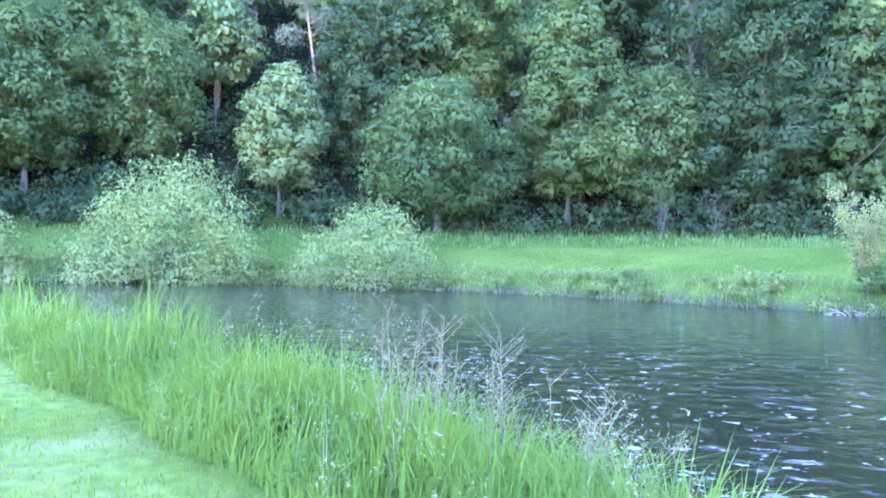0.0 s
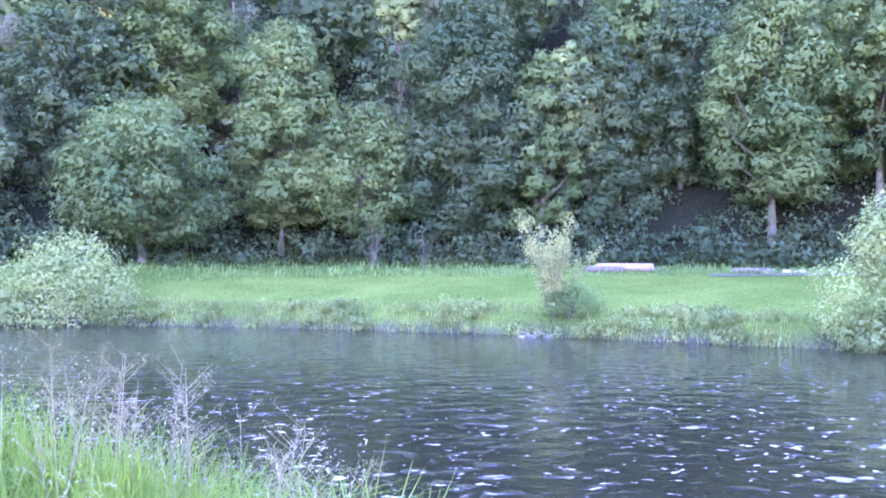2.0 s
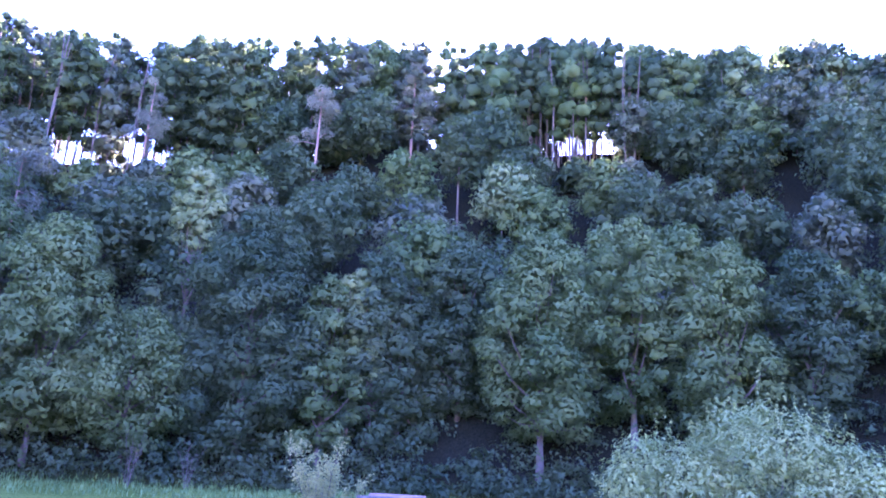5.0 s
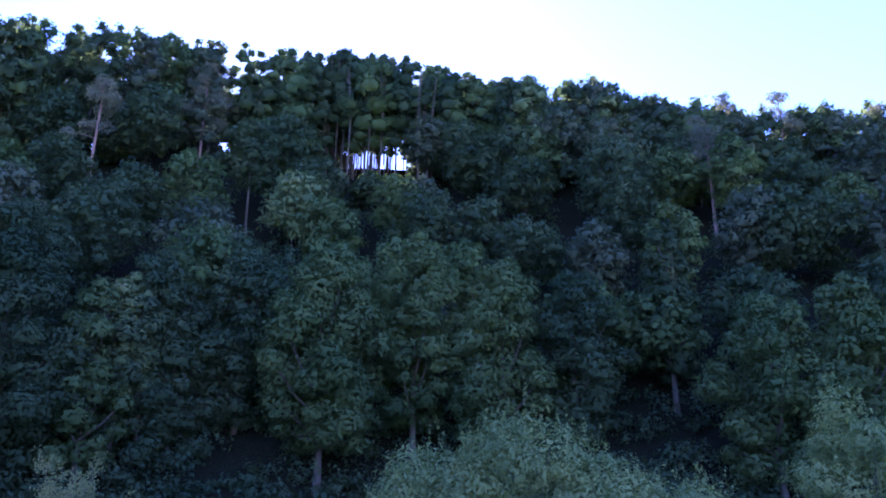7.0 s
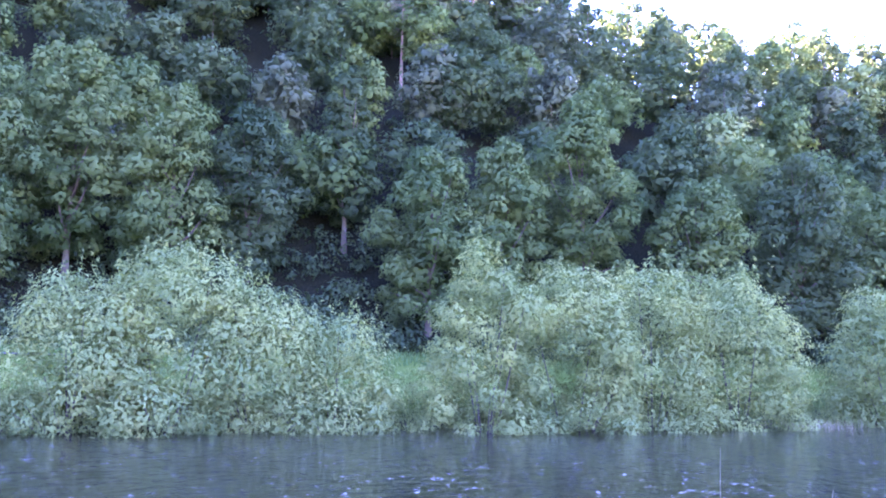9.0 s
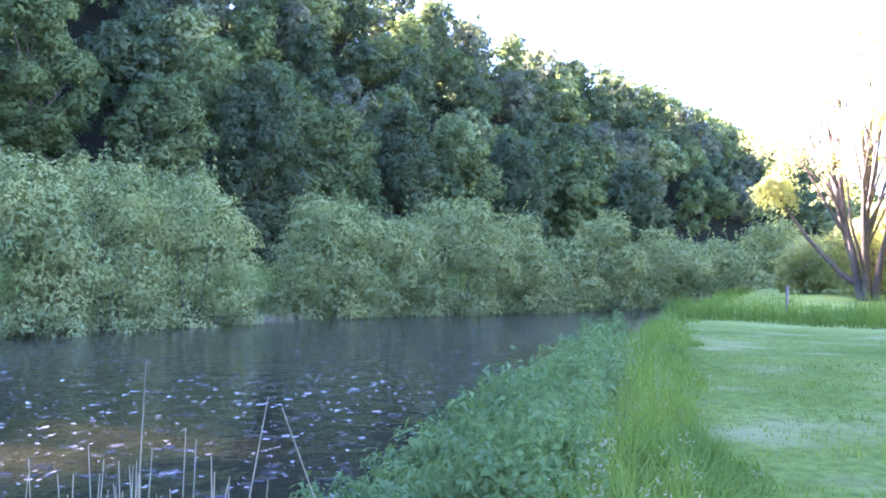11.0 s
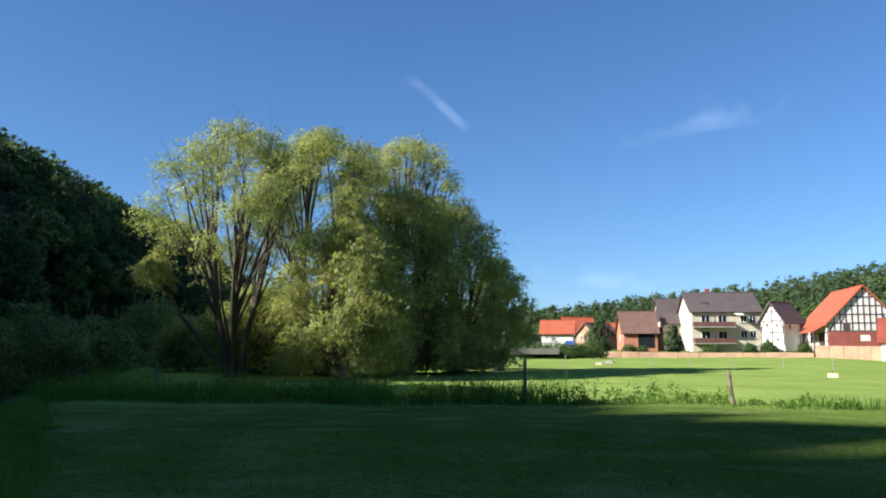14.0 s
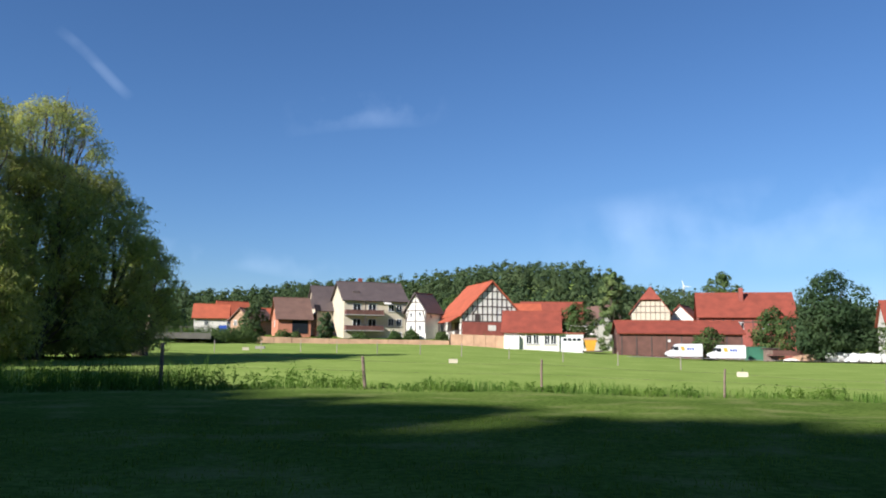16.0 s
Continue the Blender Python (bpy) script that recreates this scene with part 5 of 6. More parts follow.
# big red-roofed brick barn, and roofs behind
big, sides = house("brick barn with large dark red tiled roof", 188.2, 151, (1, 1), -6, 15.5, 11.0, 6.0, 4.2, 2.0, BRICK_RED, TILE_RED, chimney=(0.5, 1.8),
                   windows=[("+y", 5.0, 4.4, 1.0, 1.2), ("+y", 1.0, 4.4, 1.0, 1.2), ("+y", -3, 4.4, 1.0, 1.2)])
for k in range(10):
    beam(big, (-7.4 + k * 1.6, 4.0), (-7.4 + k * 1.6, 5.9), sides["+y"], 0.16)
beam(big, (-7.6, 5.0), (7.6, 5.0), sides["+y"], 0.16)
house("house behind the trees with red roof", 199.2, 150, (1, 1), -10, 12, 9, 4.6, 3.8, 2.0, PLASTER, TILE_RED, windows=[("+y", 0, 2.5, 1.1, 1.2), ("+x", 0, 2.5, 1.1, 1.2)])
house("house behind the barn with long red roof", 176.6, 182, (1, 1), 4, 13, 9, 4.4, 4.0, 4.0, PLASTER, TILE_RED, windows=[("+y", 2, 2.5, 1.1, 1.2)])
house("house behind the barn with orange-red roof", 174.9, 176, (1, 1), 6, 9, 8, 4.2, 3.4, 4.0, PLASTER, TILE_ORANGE, windows=[("+y", 2, 2.5, 1.1, 1.2)])
house("white-gabled house with brown roof", 181.4, 178, (-1, 1), -60, 9, 8, 4.4, 3.6, 3.4, PLASTER, TILE_BROWN, windows=[("-x", 0, 3.0, 1.1, 1.2)])
house("small house with pale gable", 188.0, 175, (1, 1), 70, 8, 6, 4.2, 3.0, 4.0, PLASTER, TILE_RED, windows=[("+x", 0, 3.0, 1.1, 1.2)])

# ---- wooded hills behind the village ----
rng = rng_of(33)
far_v = []
for az in np.arange(146, 206, 1.0):
    for d in np.arange(265, 500, 10):
        a_, d_ = az + rng.uniform(-0.6, 0.6), d + rng.uniform(-4, 4)
        x, y, z = polar(a_, d_)
        h, r = rng.uniform(9, 14), rng.uniform(3.0, 5.0)
        lob = lobes(rng, 8, r, h, h * 0.1, "round")
        cv, cf, cn = leaf_mass(rng, lob, int(np.interp(d, (265, 500), (230, 150))), 0.75, 0.85, whole=0.5, fill=0, dense=0.5)
        far_v.append((cv + [x, y, z], cf, cn))
hill_wood = tagged(new("distant_forest"), "distant deciduous wood on the hills behind the village", "forest", kind="stuff")
v, f, nv_ = merge_soft(far_v)
link_mesh("crowns", v, f, LEAF_FAR, hill_wood, normals=nv_)

# ---- trees and shrubs of the village: bearing, distance, height, radius, base, shape, leaf ----
YARD_TREES = [
    (195.9, 124, 12.6, 5.9, 1.0, "round", LEAF_DARK, "large round dark green oak beside the barn"),
    (192.6, 131, 8.0, 3.4, 0.6, "round", LEAF_MID, "spreading apple tree in front of the barn"),
    (188.7, 129, 5.0, 2.4, 0.4, "round", LEAF_MID, "low tree behind the parked vans"),
    (180.3, 136, 8.2, 3.4, 1.0, "round", LEAF_MID, "leafy tree beside the white workshop"),
    (182.6, 150, 15.5, 3.0, 0.8, "dome", LEAF_LIME, "tall slim birch behind the workshop"),
    (189.7, 185, 18.5, 4.6, 4.0, "round", LEAF_MID, "ash tree above the barn roof"),
    (158.2, 144, 6.4, 2.6, 0.3, "round", LEAF_DARK, "dark rounded garden tree beside the red-roofed houses"),
    (163.1, 143, 5.4, 1.6, 0.2, "dome", LEAF_DARK, "dark conifer beside the apartment house"),
    (184.9, 158, 6.0, 4.2, 0.4, "round", LEAF_DARK, "dark tree behind the shed roof"),
    (187.3, 160, 6.0, 3.4, 0.4, "round", LEAF_DARK, "dark tree beside the timbered house"),
    (200.4, 120, 6.5, 4.0, 0.4, "round", LEAF_MID, "green tree at the edge of the field"),
    (152.2, 155, 7.0, 4.2, 0.4, "round", LEAF_MID, "pale green tree beyond the bridge"),
    (169.9, 178, 11.0, 3.6, 0.6, "dome", LEAF_MID, "tree behind the cottage"),
    (178.6, 196, 11.0, 4.4, 0.6, "dome", LEAF_MID, "tree behind the red roofs"),
    (172.0, 190, 12.0, 4.4, 0.6, "dome", LEAF_MID, "tree behind the barn"),
]
for i, (az, d, h, r, b, shape, leaf, label) in enumerate(YARD_TREES):
    put(tree("village_tree", label, "tree", 500 + i, h, r, b, shape, int(75 * r * h), 0.56, leaf, BARK, 0.16, n_lobes=34), az, d, 40 * i)
HEDGES = [(155.0, 130, 1.5, 3.4), (156.4, 129, 1.6, 3.2), (157.6, 131, 1.7, 3.0), (153.8, 131, 1.4, 3.0), (160.2, 143, 1.6, 1.6), (161.0, 143, 1.4, 1.4), (165.4, 141.5, 1.2, 1.8), (167.8, 142, 1.8, 1.4), (168.9, 146, 2.2, 1.6),
          (174.0, 137, 1.2, 1.2), (171.0, 141, 1.8, 1.4)]
for i, (az, d, h, r) in enumerate(HEDGES):
    put(bush(540 + i, h, r, int(320 * r * h), LEAF_MID, "garden_bush", "rounded green garden bush above the field", 0.4), az, d, 60 * i)

# ---- terrace wall, lane, bridge ----
def strip_wall(label, pts, thick, name="terrace_wall"):
    """A wall along (bearing, distance, foot, top) points, in blocks."""
    root = tagged(new(name), label, "wall", kind="")
    for (a0, d0, f0, t0), (a1, d1, f1, t1) in zip(pts, pts[1:]):
        p0, p1 = polar(a0, d0, 0), polar(a1, d1, 0)
        n = 3
        for k in range(n):
            s0, s1 = k / n + 0.004, (k + 1) / n - 0.004
            q0, q1 = Vector(p0).lerp(Vector(p1), s0), Vector(p0).lerp(Vector(p1), s1)
            side = (q1 - q0).normalized().cross(Vector((0, 0, 1))) * thick / 2
            fa, fb, ta, tb = f0 + (f1 - f0) * s0, f0 + (f1 - f0) * s1, t0 + (t1 - t0) * s0, t0 + (t1 - t0) * s1
            v = [q0 - side + Vector((0, 0, fa)), q1 - side + Vector((0, 0, fb)), q1 + side + Vector((0, 0, fb)), q0 + side + Vector((0, 0, fa)),
                 q0 - side + Vector((0, 0, ta)), q1 - side + Vector((0, 0, tb)), q1 + side + Vector((0, 0, tb)), q0 + side + Vector((0, 0, ta))]
            part("wall_section", (np.array([tuple(p) for p in v]), BOX_FACES), SANDSTONE, root)
    return root


strip_wall("reddish sandstone terrace wall below the houses", [(158.5, 141, 1.5, 3.6), (162, 140, 1.5, 3.4), (166, 139, 1.5, 3.3), (170, 138, 1.5, 3.3), (171.5, 137, 1.5, 3.2)], 0.5)
strip_wall("sandstone wall of the barn yard", [(171.6, 136, 1.5, 4.3), (174, 134, 1.2, 4.1), (176.0, 132.5, 1.0, 4.0)], 0.5)
terrace = link_mesh("terrace", np.array([(*polar(a, d)[:2], z) for a, d, z in ((157.5, 141.3, 3.3), (162, 140.3, 3.1), (166, 139.3, 3.05), (171.3, 137.3, 3.0), (176, 132.8, 3.7), (178, 160, 4.2), (172, 200, 4.6), (164, 200, 4.8), (156, 200, 4.8), (153, 170, 4.4))]),
                    np.array([list(range(10))]), GROUND)
tagged(terrace, "grassy terrace on which the houses stand", "ground", kind="structure")
lane = link_mesh("lane", np.array([(*polar(a, d)[:2], z) for a, d, z in ((175.5, 127.5, 1.5), (183, 126, 1.1), (192, 124, 0.8), (202, 122, 0.75), (202, 118.5, 0.72), (192, 121, 0.77), (183, 123, 1.05), (175.5, 125, 1.4))]),
                 np.array([(0, 1, 6, 7), (1, 2, 5, 6), (2, 3, 4, 5)]), STONE)
tagged(lane, "pale gravel lane along the field's edge", "lane", kind="structure")

bridge = tagged(new("bridge"), "low concrete road bridge over the river", "bridge")
bx, by, _ = polar(149.3, 128, 0)
bridge.matrix_basis = pose(bx, by, 3.4, 0, 0, 22)
part("deck", box_arrays(-14, 14, -2.5, 2.5, -0.5, 0.0), CONCRETE, bridge)
part("pier", box_arrays(-3.5, -2.5, -2.2, 2.2, -5.5, -0.5), CONCRETE, bridge)
part("parapet", box_arrays(-14, 14, 2.3, 2.5, 0.0, 0.35), CONCRETE, bridge)
for k in range(15):
    part("rail_post", box_arrays(-13.9 + 1.97 * k, -13.8 + 1.97 * k, 2.36, 2.46, 0.35, 1.1), CONCRETE, bridge)
part("rail", box_arrays(-14, 14, 2.36, 2.46, 1.1, 1.2), CONCRETE, bridge)


# ---- parked vans ----
def van(label, az, d, turn):
    """A high-roofed delivery van, nose along +x."""
    root = tagged(new("delivery_van"), label, "van", "vans parked at the lane")
    prof = [(-3.0, 0.45), (2.95, 0.45), (3.0, 0.95), (2.75, 1.25), (2.05, 1.5), (1.55, 2.25), (1.1, 2.6), (-2.95, 2.62), (-3.0, 2.4)]
    n = len(prof)
    v = [(x, -0.98, z) for x, z in prof] + [(x, 0.98, z) for x, z in prof]
    me = bpy.data.meshes.new("body")
    me.from_pydata(v, [], [tuple(range(n))[::-1], tuple(range(n, 2 * n))] + [(k, (k + 1) % n, n + (k + 1) % n, n + k) for k in range(n)])
    me.materials.append(WHITE)
    body = new("body", me)
    body.parent = root
    for sy in (-1, 1):
        part("side_window", box_arrays(1.05, 1.85, sy * 0.985 - 0.01, sy * 0.985 + 0.01, 1.5, 2.1), GLASS, body)
    part("windscreen", slab((1.62, -0.85, 2.15), (1.62, 0.85, 2.15), (2.02, 0.85, 1.56), (2.02, -0.85, 1.56), 0.02), GLASS, body)
    part("bumper", box_arrays(2.9, 3.08, -0.95, 0.95, 0.42, 0.75), BLACK, root)
    part("door_line", box_arrays(0.9, 0.93, 0.98, 0.99, 0.6, 2.4), STONE, body)
    part("mark", slab((-0.1, 1.0, 1.5), (0.5, 1.0, 1.5), (0.75, 1.0, 2.15), (0.15, 1.0, 2.15), 0.01), YELLOW, body, "yellow painted mark")
    for k in range(3):
        part("mark_bar", box_arrays(-1.55 + 0.42 * k, -1.27 + 0.42 * k, 0.985, 1.0, 1.55, 1.95), BLUE, body, "dark blue painted bar")
    for sx in (-1.85, 1.95):
        for sy in (-0.86, 0.86):
            pts = [(sx, sy - 0.12, 0.36), (sx, sy + 0.12, 0.36)]
            wv, wf = tube(pts, [0.36, 0.36], 14)
            w = part("wheel", (wv, wf), BLACK, root)
            k = np.arange(14)
            rim = np.array([(sx + 0.22 * math.cos(t), sy + math.copysign(0.125, sy), 0.36 + 0.22 * math.sin(t)) for t in k * 2 * math.pi / 14])
            part("rim", (rim, np.array([list(range(14))])), STONE, w)
    return put(root, az, d, turn, 0.84)


van("white high-roofed delivery van with yellow mark parked at the lane", 187.05, 126, 5)
van("white high-roofed delivery van parked behind the other", 189.7, 125, 5)

# ---- wrapped bales, cart, yellow trailer, hut ----
def bale(label, az, d, r, turn, rise=0.0):
    root = tagged(new("wrapped_bale"), label, "bale", "wrapped bales in a row")
    pts = [(-0.62, 0, r * 0.98), (-0.55, 0, r), (0.55, 0, r), (0.62, 0, r * 0.98)]
    v, f = tube(pts, [r * 0.8, r, r, r * 0.8], 14)
    part("wrap", (v, f), FOIL, root)
    k = np.arange(14)
    for sx in (-0.62, 0.62):
        disc = np.array([(sx, r * 0.8 * math.cos(t), r * 0.98 + r * 0.8 * math.sin(t)) for t in k * 2 * math.pi / 14])
        part("end", (disc, np.array([list(range(14))])), FOIL, root)
    x, y, z = polar(az, d)
    root.matrix_basis = pose(x, y, z + rise, 0, 0, turn)


for k in range(9):
    bale("white foil-wrapped hay bale lying in a row", 195.9 + 0.43 * k, 122 + 0.3 * (k % 3), 0.62 + 0.05 * (k % 2), 10 + 15 * (k % 4))

heap = tagged(new("sand_heap"), "low heap of pale sand and rubble by the lane", "heap")
bv, bf = BALLS[1]
bulk = bv * (1 + 0.12 * np.sin(bv[:, :1] * 9) * np.cos(bv[:, 1:2] * 7)) * [2.3, 1.2, 0.95]
part("pile", (bulk + [0, 0, 0.1], bf), SANDSTONE, heap)
part("spill", (bulk * 0.5 + [2.4, 0.3, 0.02], bf), PLASTER, heap)
put(heap, 194.6, 123.5, 8)

cart = tagged(new("farm_trailer"), "brown flat wooden farm trailer beside the bales", "trailer")
part("bed", box_arrays(-2.2, 2.2, -1.0, 1.0, 0.75, 0.95), BOARD, cart)
part("side_board", box_arrays(-2.2, 2.2, 0.95, 1.02, 0.95, 1.5), BOARD, cart)
for sx in (-1.3, 1.3):
    for sy in (-0.8, 0.8):
        part("wheel", tube([(sx, sy - 0.1, 0.4), (sx, sy + 0.1, 0.4)], [0.4, 0.4], 12), BLACK, cart)
put(cart, 193.3, 124, 8)

hut = tagged(new("small_hut"), "small grey wooden hut by the lane", "hut")
part("wall", box_arrays(-0.8, 0.8, -0.7, 0.7, 0, 1.7), WOOD_OLD, hut)
part("roof", box_arrays(-1.0, 1.0, -0.9, 0.9, 1.7, 1.85), TIMBER, hut)
put(hut, 192.4, 125, 5)
box_ = tagged(new("green_container"), "green painted container beside the shed", "container")
part("body", box_arrays(-1.2, 1.2, -1, 1, 0, 1.9), GREEN, box_)
part("lid", box_arrays(-1.25, 1.25, -1.05, 1.05, 1.9, 2.0), GREEN, box_)
put(box_, 191.5, 130, 5)

cover = tagged(new("covered_trailer"), "trailer under an orange-yellow cover beside the tree", "trailer")
part("cover", slab((-1.0, 0.3, 0.4), (0.8, 0.3, 0.4), (1.4, 0.9, 3.2), (-1.6, 0.9, 3.2), 0.5), YELLOW, cover)
part("bed", box_arrays(-3.0, 1.8, -1.0, 1.0, 0.3, 0.6), TIMBER, cover)
part("top", slab((-1.7, 0.9, 3.2), (1.5, 0.9, 3.2), (2.2, -1.4, 3.7), (-1.7, -1.4, 3.7), 0.1), SANDSTONE, cover)
put(cover, 181.0, 131, 5, 0.62)
tarp = tagged(new("blue_tarpaulin"), "blue tarpaulin hung beside the red-roofed house", "tarpaulin")
part("sheet", slab((-0.7, 0, 0.0), (0.7, 0, 0.0), (0.65, -0.2, 1.5), (-0.65, -0.2, 1.5), 0.06), BLUE, tarp)
x, y, z = polar(156.3, 145)
tarp.matrix_basis = pose(x, y, 3.9, 0, 0, 20)

turbine = tagged(new("wind_turbine"), "white wind turbine far behind the hill", "wind turbine")
part("tower", tube([(0, 0, -40), (0, 0, 60)], [2.2, 1.2], 10), WHITE, turbine)
part("nacelle", box_arrays(-1.5, 1.5, -3, 3, 59, 62), WHITE, turbine)
for k in range(3):
    a = k * 2 * math.pi / 3 + 0.4
    part("blade", tube([(0, 3.2, 60.5), (math.sin(a) * 10, 3.2, 60.5 + math.cos(a) * 10)], [0.8, 0.4], 5), WHITE, turbine)
x, y, _ = polar(187.7, 1300, 0)
turbine.matrix_basis = pose(x, y, 41, 0, 0, 0)

# ---- fence ----
POSTS = [(151.7, 34.5, 1.75, 0.075, 0), (164.6, 34.0, 1.3, 0.07, 6), (176.3, 33.7, 1.25, 0.05, 0), (187.9, 33.4, 1.05, 0.045, -2), (197.2, 32.6, 0.85, 0.05, 5), (140.0, 35.5, 1.5, 0.06, 3), (128.5, 38.0, 1.4, 0.06, -3), (207, 32, 1.1, 0.05, 0)]
tops = []
for az, d, h, r, tilt in POSTS:
    root = tagged(new("fence_post"), "weathered rusty-brown fence post standing in tall grass", "fence post", "posts of the field fence")
    v, f = tube([(0, 0, -0.4), (0.01, 0, h * 0.5), (0, 0.01, h - 0.03), (0, 0.01, h)], [r, r * 0.97, r * 0.9, r * 0.55], 7)
    part("post", (v, f), WOOD_OLD, root)
    for k in (0.55, 0.85):
        part("insulator", tube([(0, r * 0.9, h * k), (0, r + 0.05, h * k)], [0.018, 0.014], 6), BLACK, root)
    x, y, z = polar(az, d)
    root.matrix_basis = pose(x, y, z, 0, tilt, 0)
    tops.append((az, x, y, z, h))
tops.sort()
for k in (0.55, 0.85):
    for (a0, x0, y0, z0, h0), (a1, x1, y1, z1, h1) in zip(tops, tops[1:]):
        mid_ = ((x0 + x1) / 2, (y0 + y1) / 2, (z0 + z1 + (h0 + h1) * k) / 2 - 0.05)
        v, f = tube([(x0, y0, z0 + h0 * k), mid_, (x1, y1, z1 + h1 * k)], [0.004, 0.004, 0.004], 4)
        tagged(link_mesh("fence_wire", v, f, BARK), "thin fence wire between the posts", "wire", "wires of the field fence")
for az, d, zz in ((170.6, 38, 0.95), (189.0, 33.2, 0.85), (197.8, 32.4, 0.8), (157.3, 55, 1.0)):
    sign = tagged(new("fence_sign"), "small cream plastic sign hanging on the fence wire", "sign", "signs on the fence")
    part("plate", box_arrays(-0.2, 0.2, -0.012, 0.012, -0.09, 0.09), CREAM, sign)
    part("hanger", box_arrays(-0.01, 0.01, -0.006, 0.006, 0.09, 0.2), BLACK, sign)
    x, y, z = polar(az, d)
    sign.matrix_basis = pose(x, y, z + zz, 0, 0, -(az - 180))
# light posts of the inner paddock
for az, d in ((155.6, 82), (158.6, 84), (161.2, 85), (163.6, 84), (166.3, 82), (169.2, 80), (172, 78), (175.2, 76), (178.8, 74), (182.4, 72), (186.4, 70)):
    root = tagged(new("paddock_post"), "thin pale paddock post in the sunny field", "fence post", "posts of the paddock")
    part("post", tube([(0, 0, -0.3), (0, 0, 1.15), (0, 0, 1.2)], [0.045, 0.04, 0.02], 6), BARK_PALE, root)
    put(root, az, d)
tub = tagged(new("water_trough"), "grey water trough in the field", "trough")
part("tub", merge([box_arrays(-1.0, 1.0, -0.5, -0.44, 0, 0.6), box_arrays(-1.0, 1.0, 0.44, 0.5, 0, 0.6), box_arrays(-1.0, -0.94, -0.44, 0.44, 0, 0.6), box_arrays(0.94, 1.0, -0.44, 0.44, 0, 0.6)]), STONE, tub)
part("floor_plate", box_arrays(-0.94, 0.94, -0.44, 0.44, 0.02, 0.08), STONE, tub)
put(tub, 158.6, 96, 10, 0.5)

# ---- far bank: pale young willow, logs, dead wood, saplings ----
def twiggy(seed, height, n_stem, label, leaves, mat, bark, spread=0.35):
    rng = rng_of(seed)
    root = tagged(new("young_willow"), label, "bush", "thin shrubs on the far bank")
    out, pts = [], []
    for k in range(n_stem):
        a = rng.uniform(0, 2 * math.pi)
        s = rng.uniform(0.1, spread)
        h = height * rng.uniform(0.55, 1.0)
        p = [(0.02 * height * math.cos(a), 0.02 * height * math.sin(a), -0.3), (s * h * 0.4 * math.cos(a), s * h * 0.4 * math.sin(a), h * 0.5), (s * h * math.cos(a), s * h * math.sin(a), h)]
        out.append(tube(p, [0.016, 0.011, 0.005], 5))
        for t in rng.uniform(0.12, 1.0, 14):
            q = Vector(p[1]).lerp(Vector(p[2]), max(0, 2 * t - 1)) if t > 0.5 else Vector(p[0]).lerp(Vector(p[1]), 2 * t)
            b = rng.uniform(0, 2 * math.pi)
            l = rng.uniform(0.3, 0.9)
            e = q + Vector((math.cos(b) * l * 0.6, math.sin(b) * l * 0.6, l))
            out.append(tube([q, e], [0.007, 0.003], 4))
            pts += [tuple(q.lerp(e, f)) for f in (0.4, 0.7, 1.0)]
    link_mesh("stem", *merge(out), bark, root, True)
    if leaves:
        base = np.repeat(np.array(pts), leaves, 0)
        c = base + rng.normal(size=base.shape) * 0.13
        link_mesh("foliage", *cards(rng, c, rng.normal(size=base.shape), 0.16, 0.07), mat, root)
    return root


put(twiggy(801, 5.0, 17, "thin young willow with pale twigs and sparse leaves", 8, LEAF_PALE, BARK, 0.95), 27.3, 42.5)
put(twiggy(802, 4.6, 6, "clump of bare grey saplings at the wood's edge", 0, None, BARK, 0.6), 14.7, 62)
put(twiggy(803, 3.4, 5, "clump of bare grey saplings under the trees", 0, None, BARK, 0.6), 18.3, 62)
put(bush(805, 1.2, 1.6, 2200, LEAF_HERB, "bramble", "low dark bramble at the foot of the young willow", 0.16), 28.6, 42.2)
for i, (az, d, n) in enumerate(((26.9, 41.2, 34), (82.5, 46.5, 20), (66.5, 40.4, 20), (93.5, 50.5, 22))):
    rng = rng_of(830 + i)
    out = []
    for k in range(n):
        p0 = Vector((rng.normal() * 0.9, rng.normal() * 0.4, rng.uniform(0, 0.5)))
        a = rng.uniform(0, 2 * math.pi)
        p1 = p0 + Vector((math.cos(a), math.sin(a), rng.uniform(-0.25, 0.35))) * rng.uniform(0.6, 1.9)
        out.append(tube([p0, p0.lerp(p1, 0.5) + Vector((0, 0, 0.08)), p1], [0.03, 0.022, 0.008], 4))
    ob = tagged(new("dead_branches"), "tangle of bleached dead branches at the waterline", "dead wood", "dead branches on the far bank")
    part("tangle", merge(out), BARK_PALE, ob)
    put(ob, az, d, 20 * i, 1.0)

WOOD_CUT = surface("fresh_cut_wood", [(0.2, (0.28, 0.2, 0.14)), (0.8, (0.42, 0.32, 0.24))], 6.0, 0.8, 0.2)


def log(label, az, d, length, r, turn, rise=0.0, mat=None):
    root = tagged(new("log"), label, "log", "cut logs at the back of the meadow")
    v, f = tube([(-length / 2, 0, r), (0, 0.04, r * 1.03), (length / 2, 0, r)], [r, r * 0.96, r * 0.9], 12)
    part("bark", (v, f), mat or BARK, root)
    k = np.arange(12)
    for sx, rr in ((-length / 2, r), (length / 2, r * 0.9)):
        face = np.array([(sx, rr * math.cos(t), r + rr * math.sin(t)) for t in k * 2 * math.pi / 12])
        part("cut_face", (face, np.array([list(range(12))])), WOOD_CUT, root)
    x, y, z = polar(az, d)
    root.matrix_basis = pose(x, y, z + rise - 0.05, 0, 0, turn)


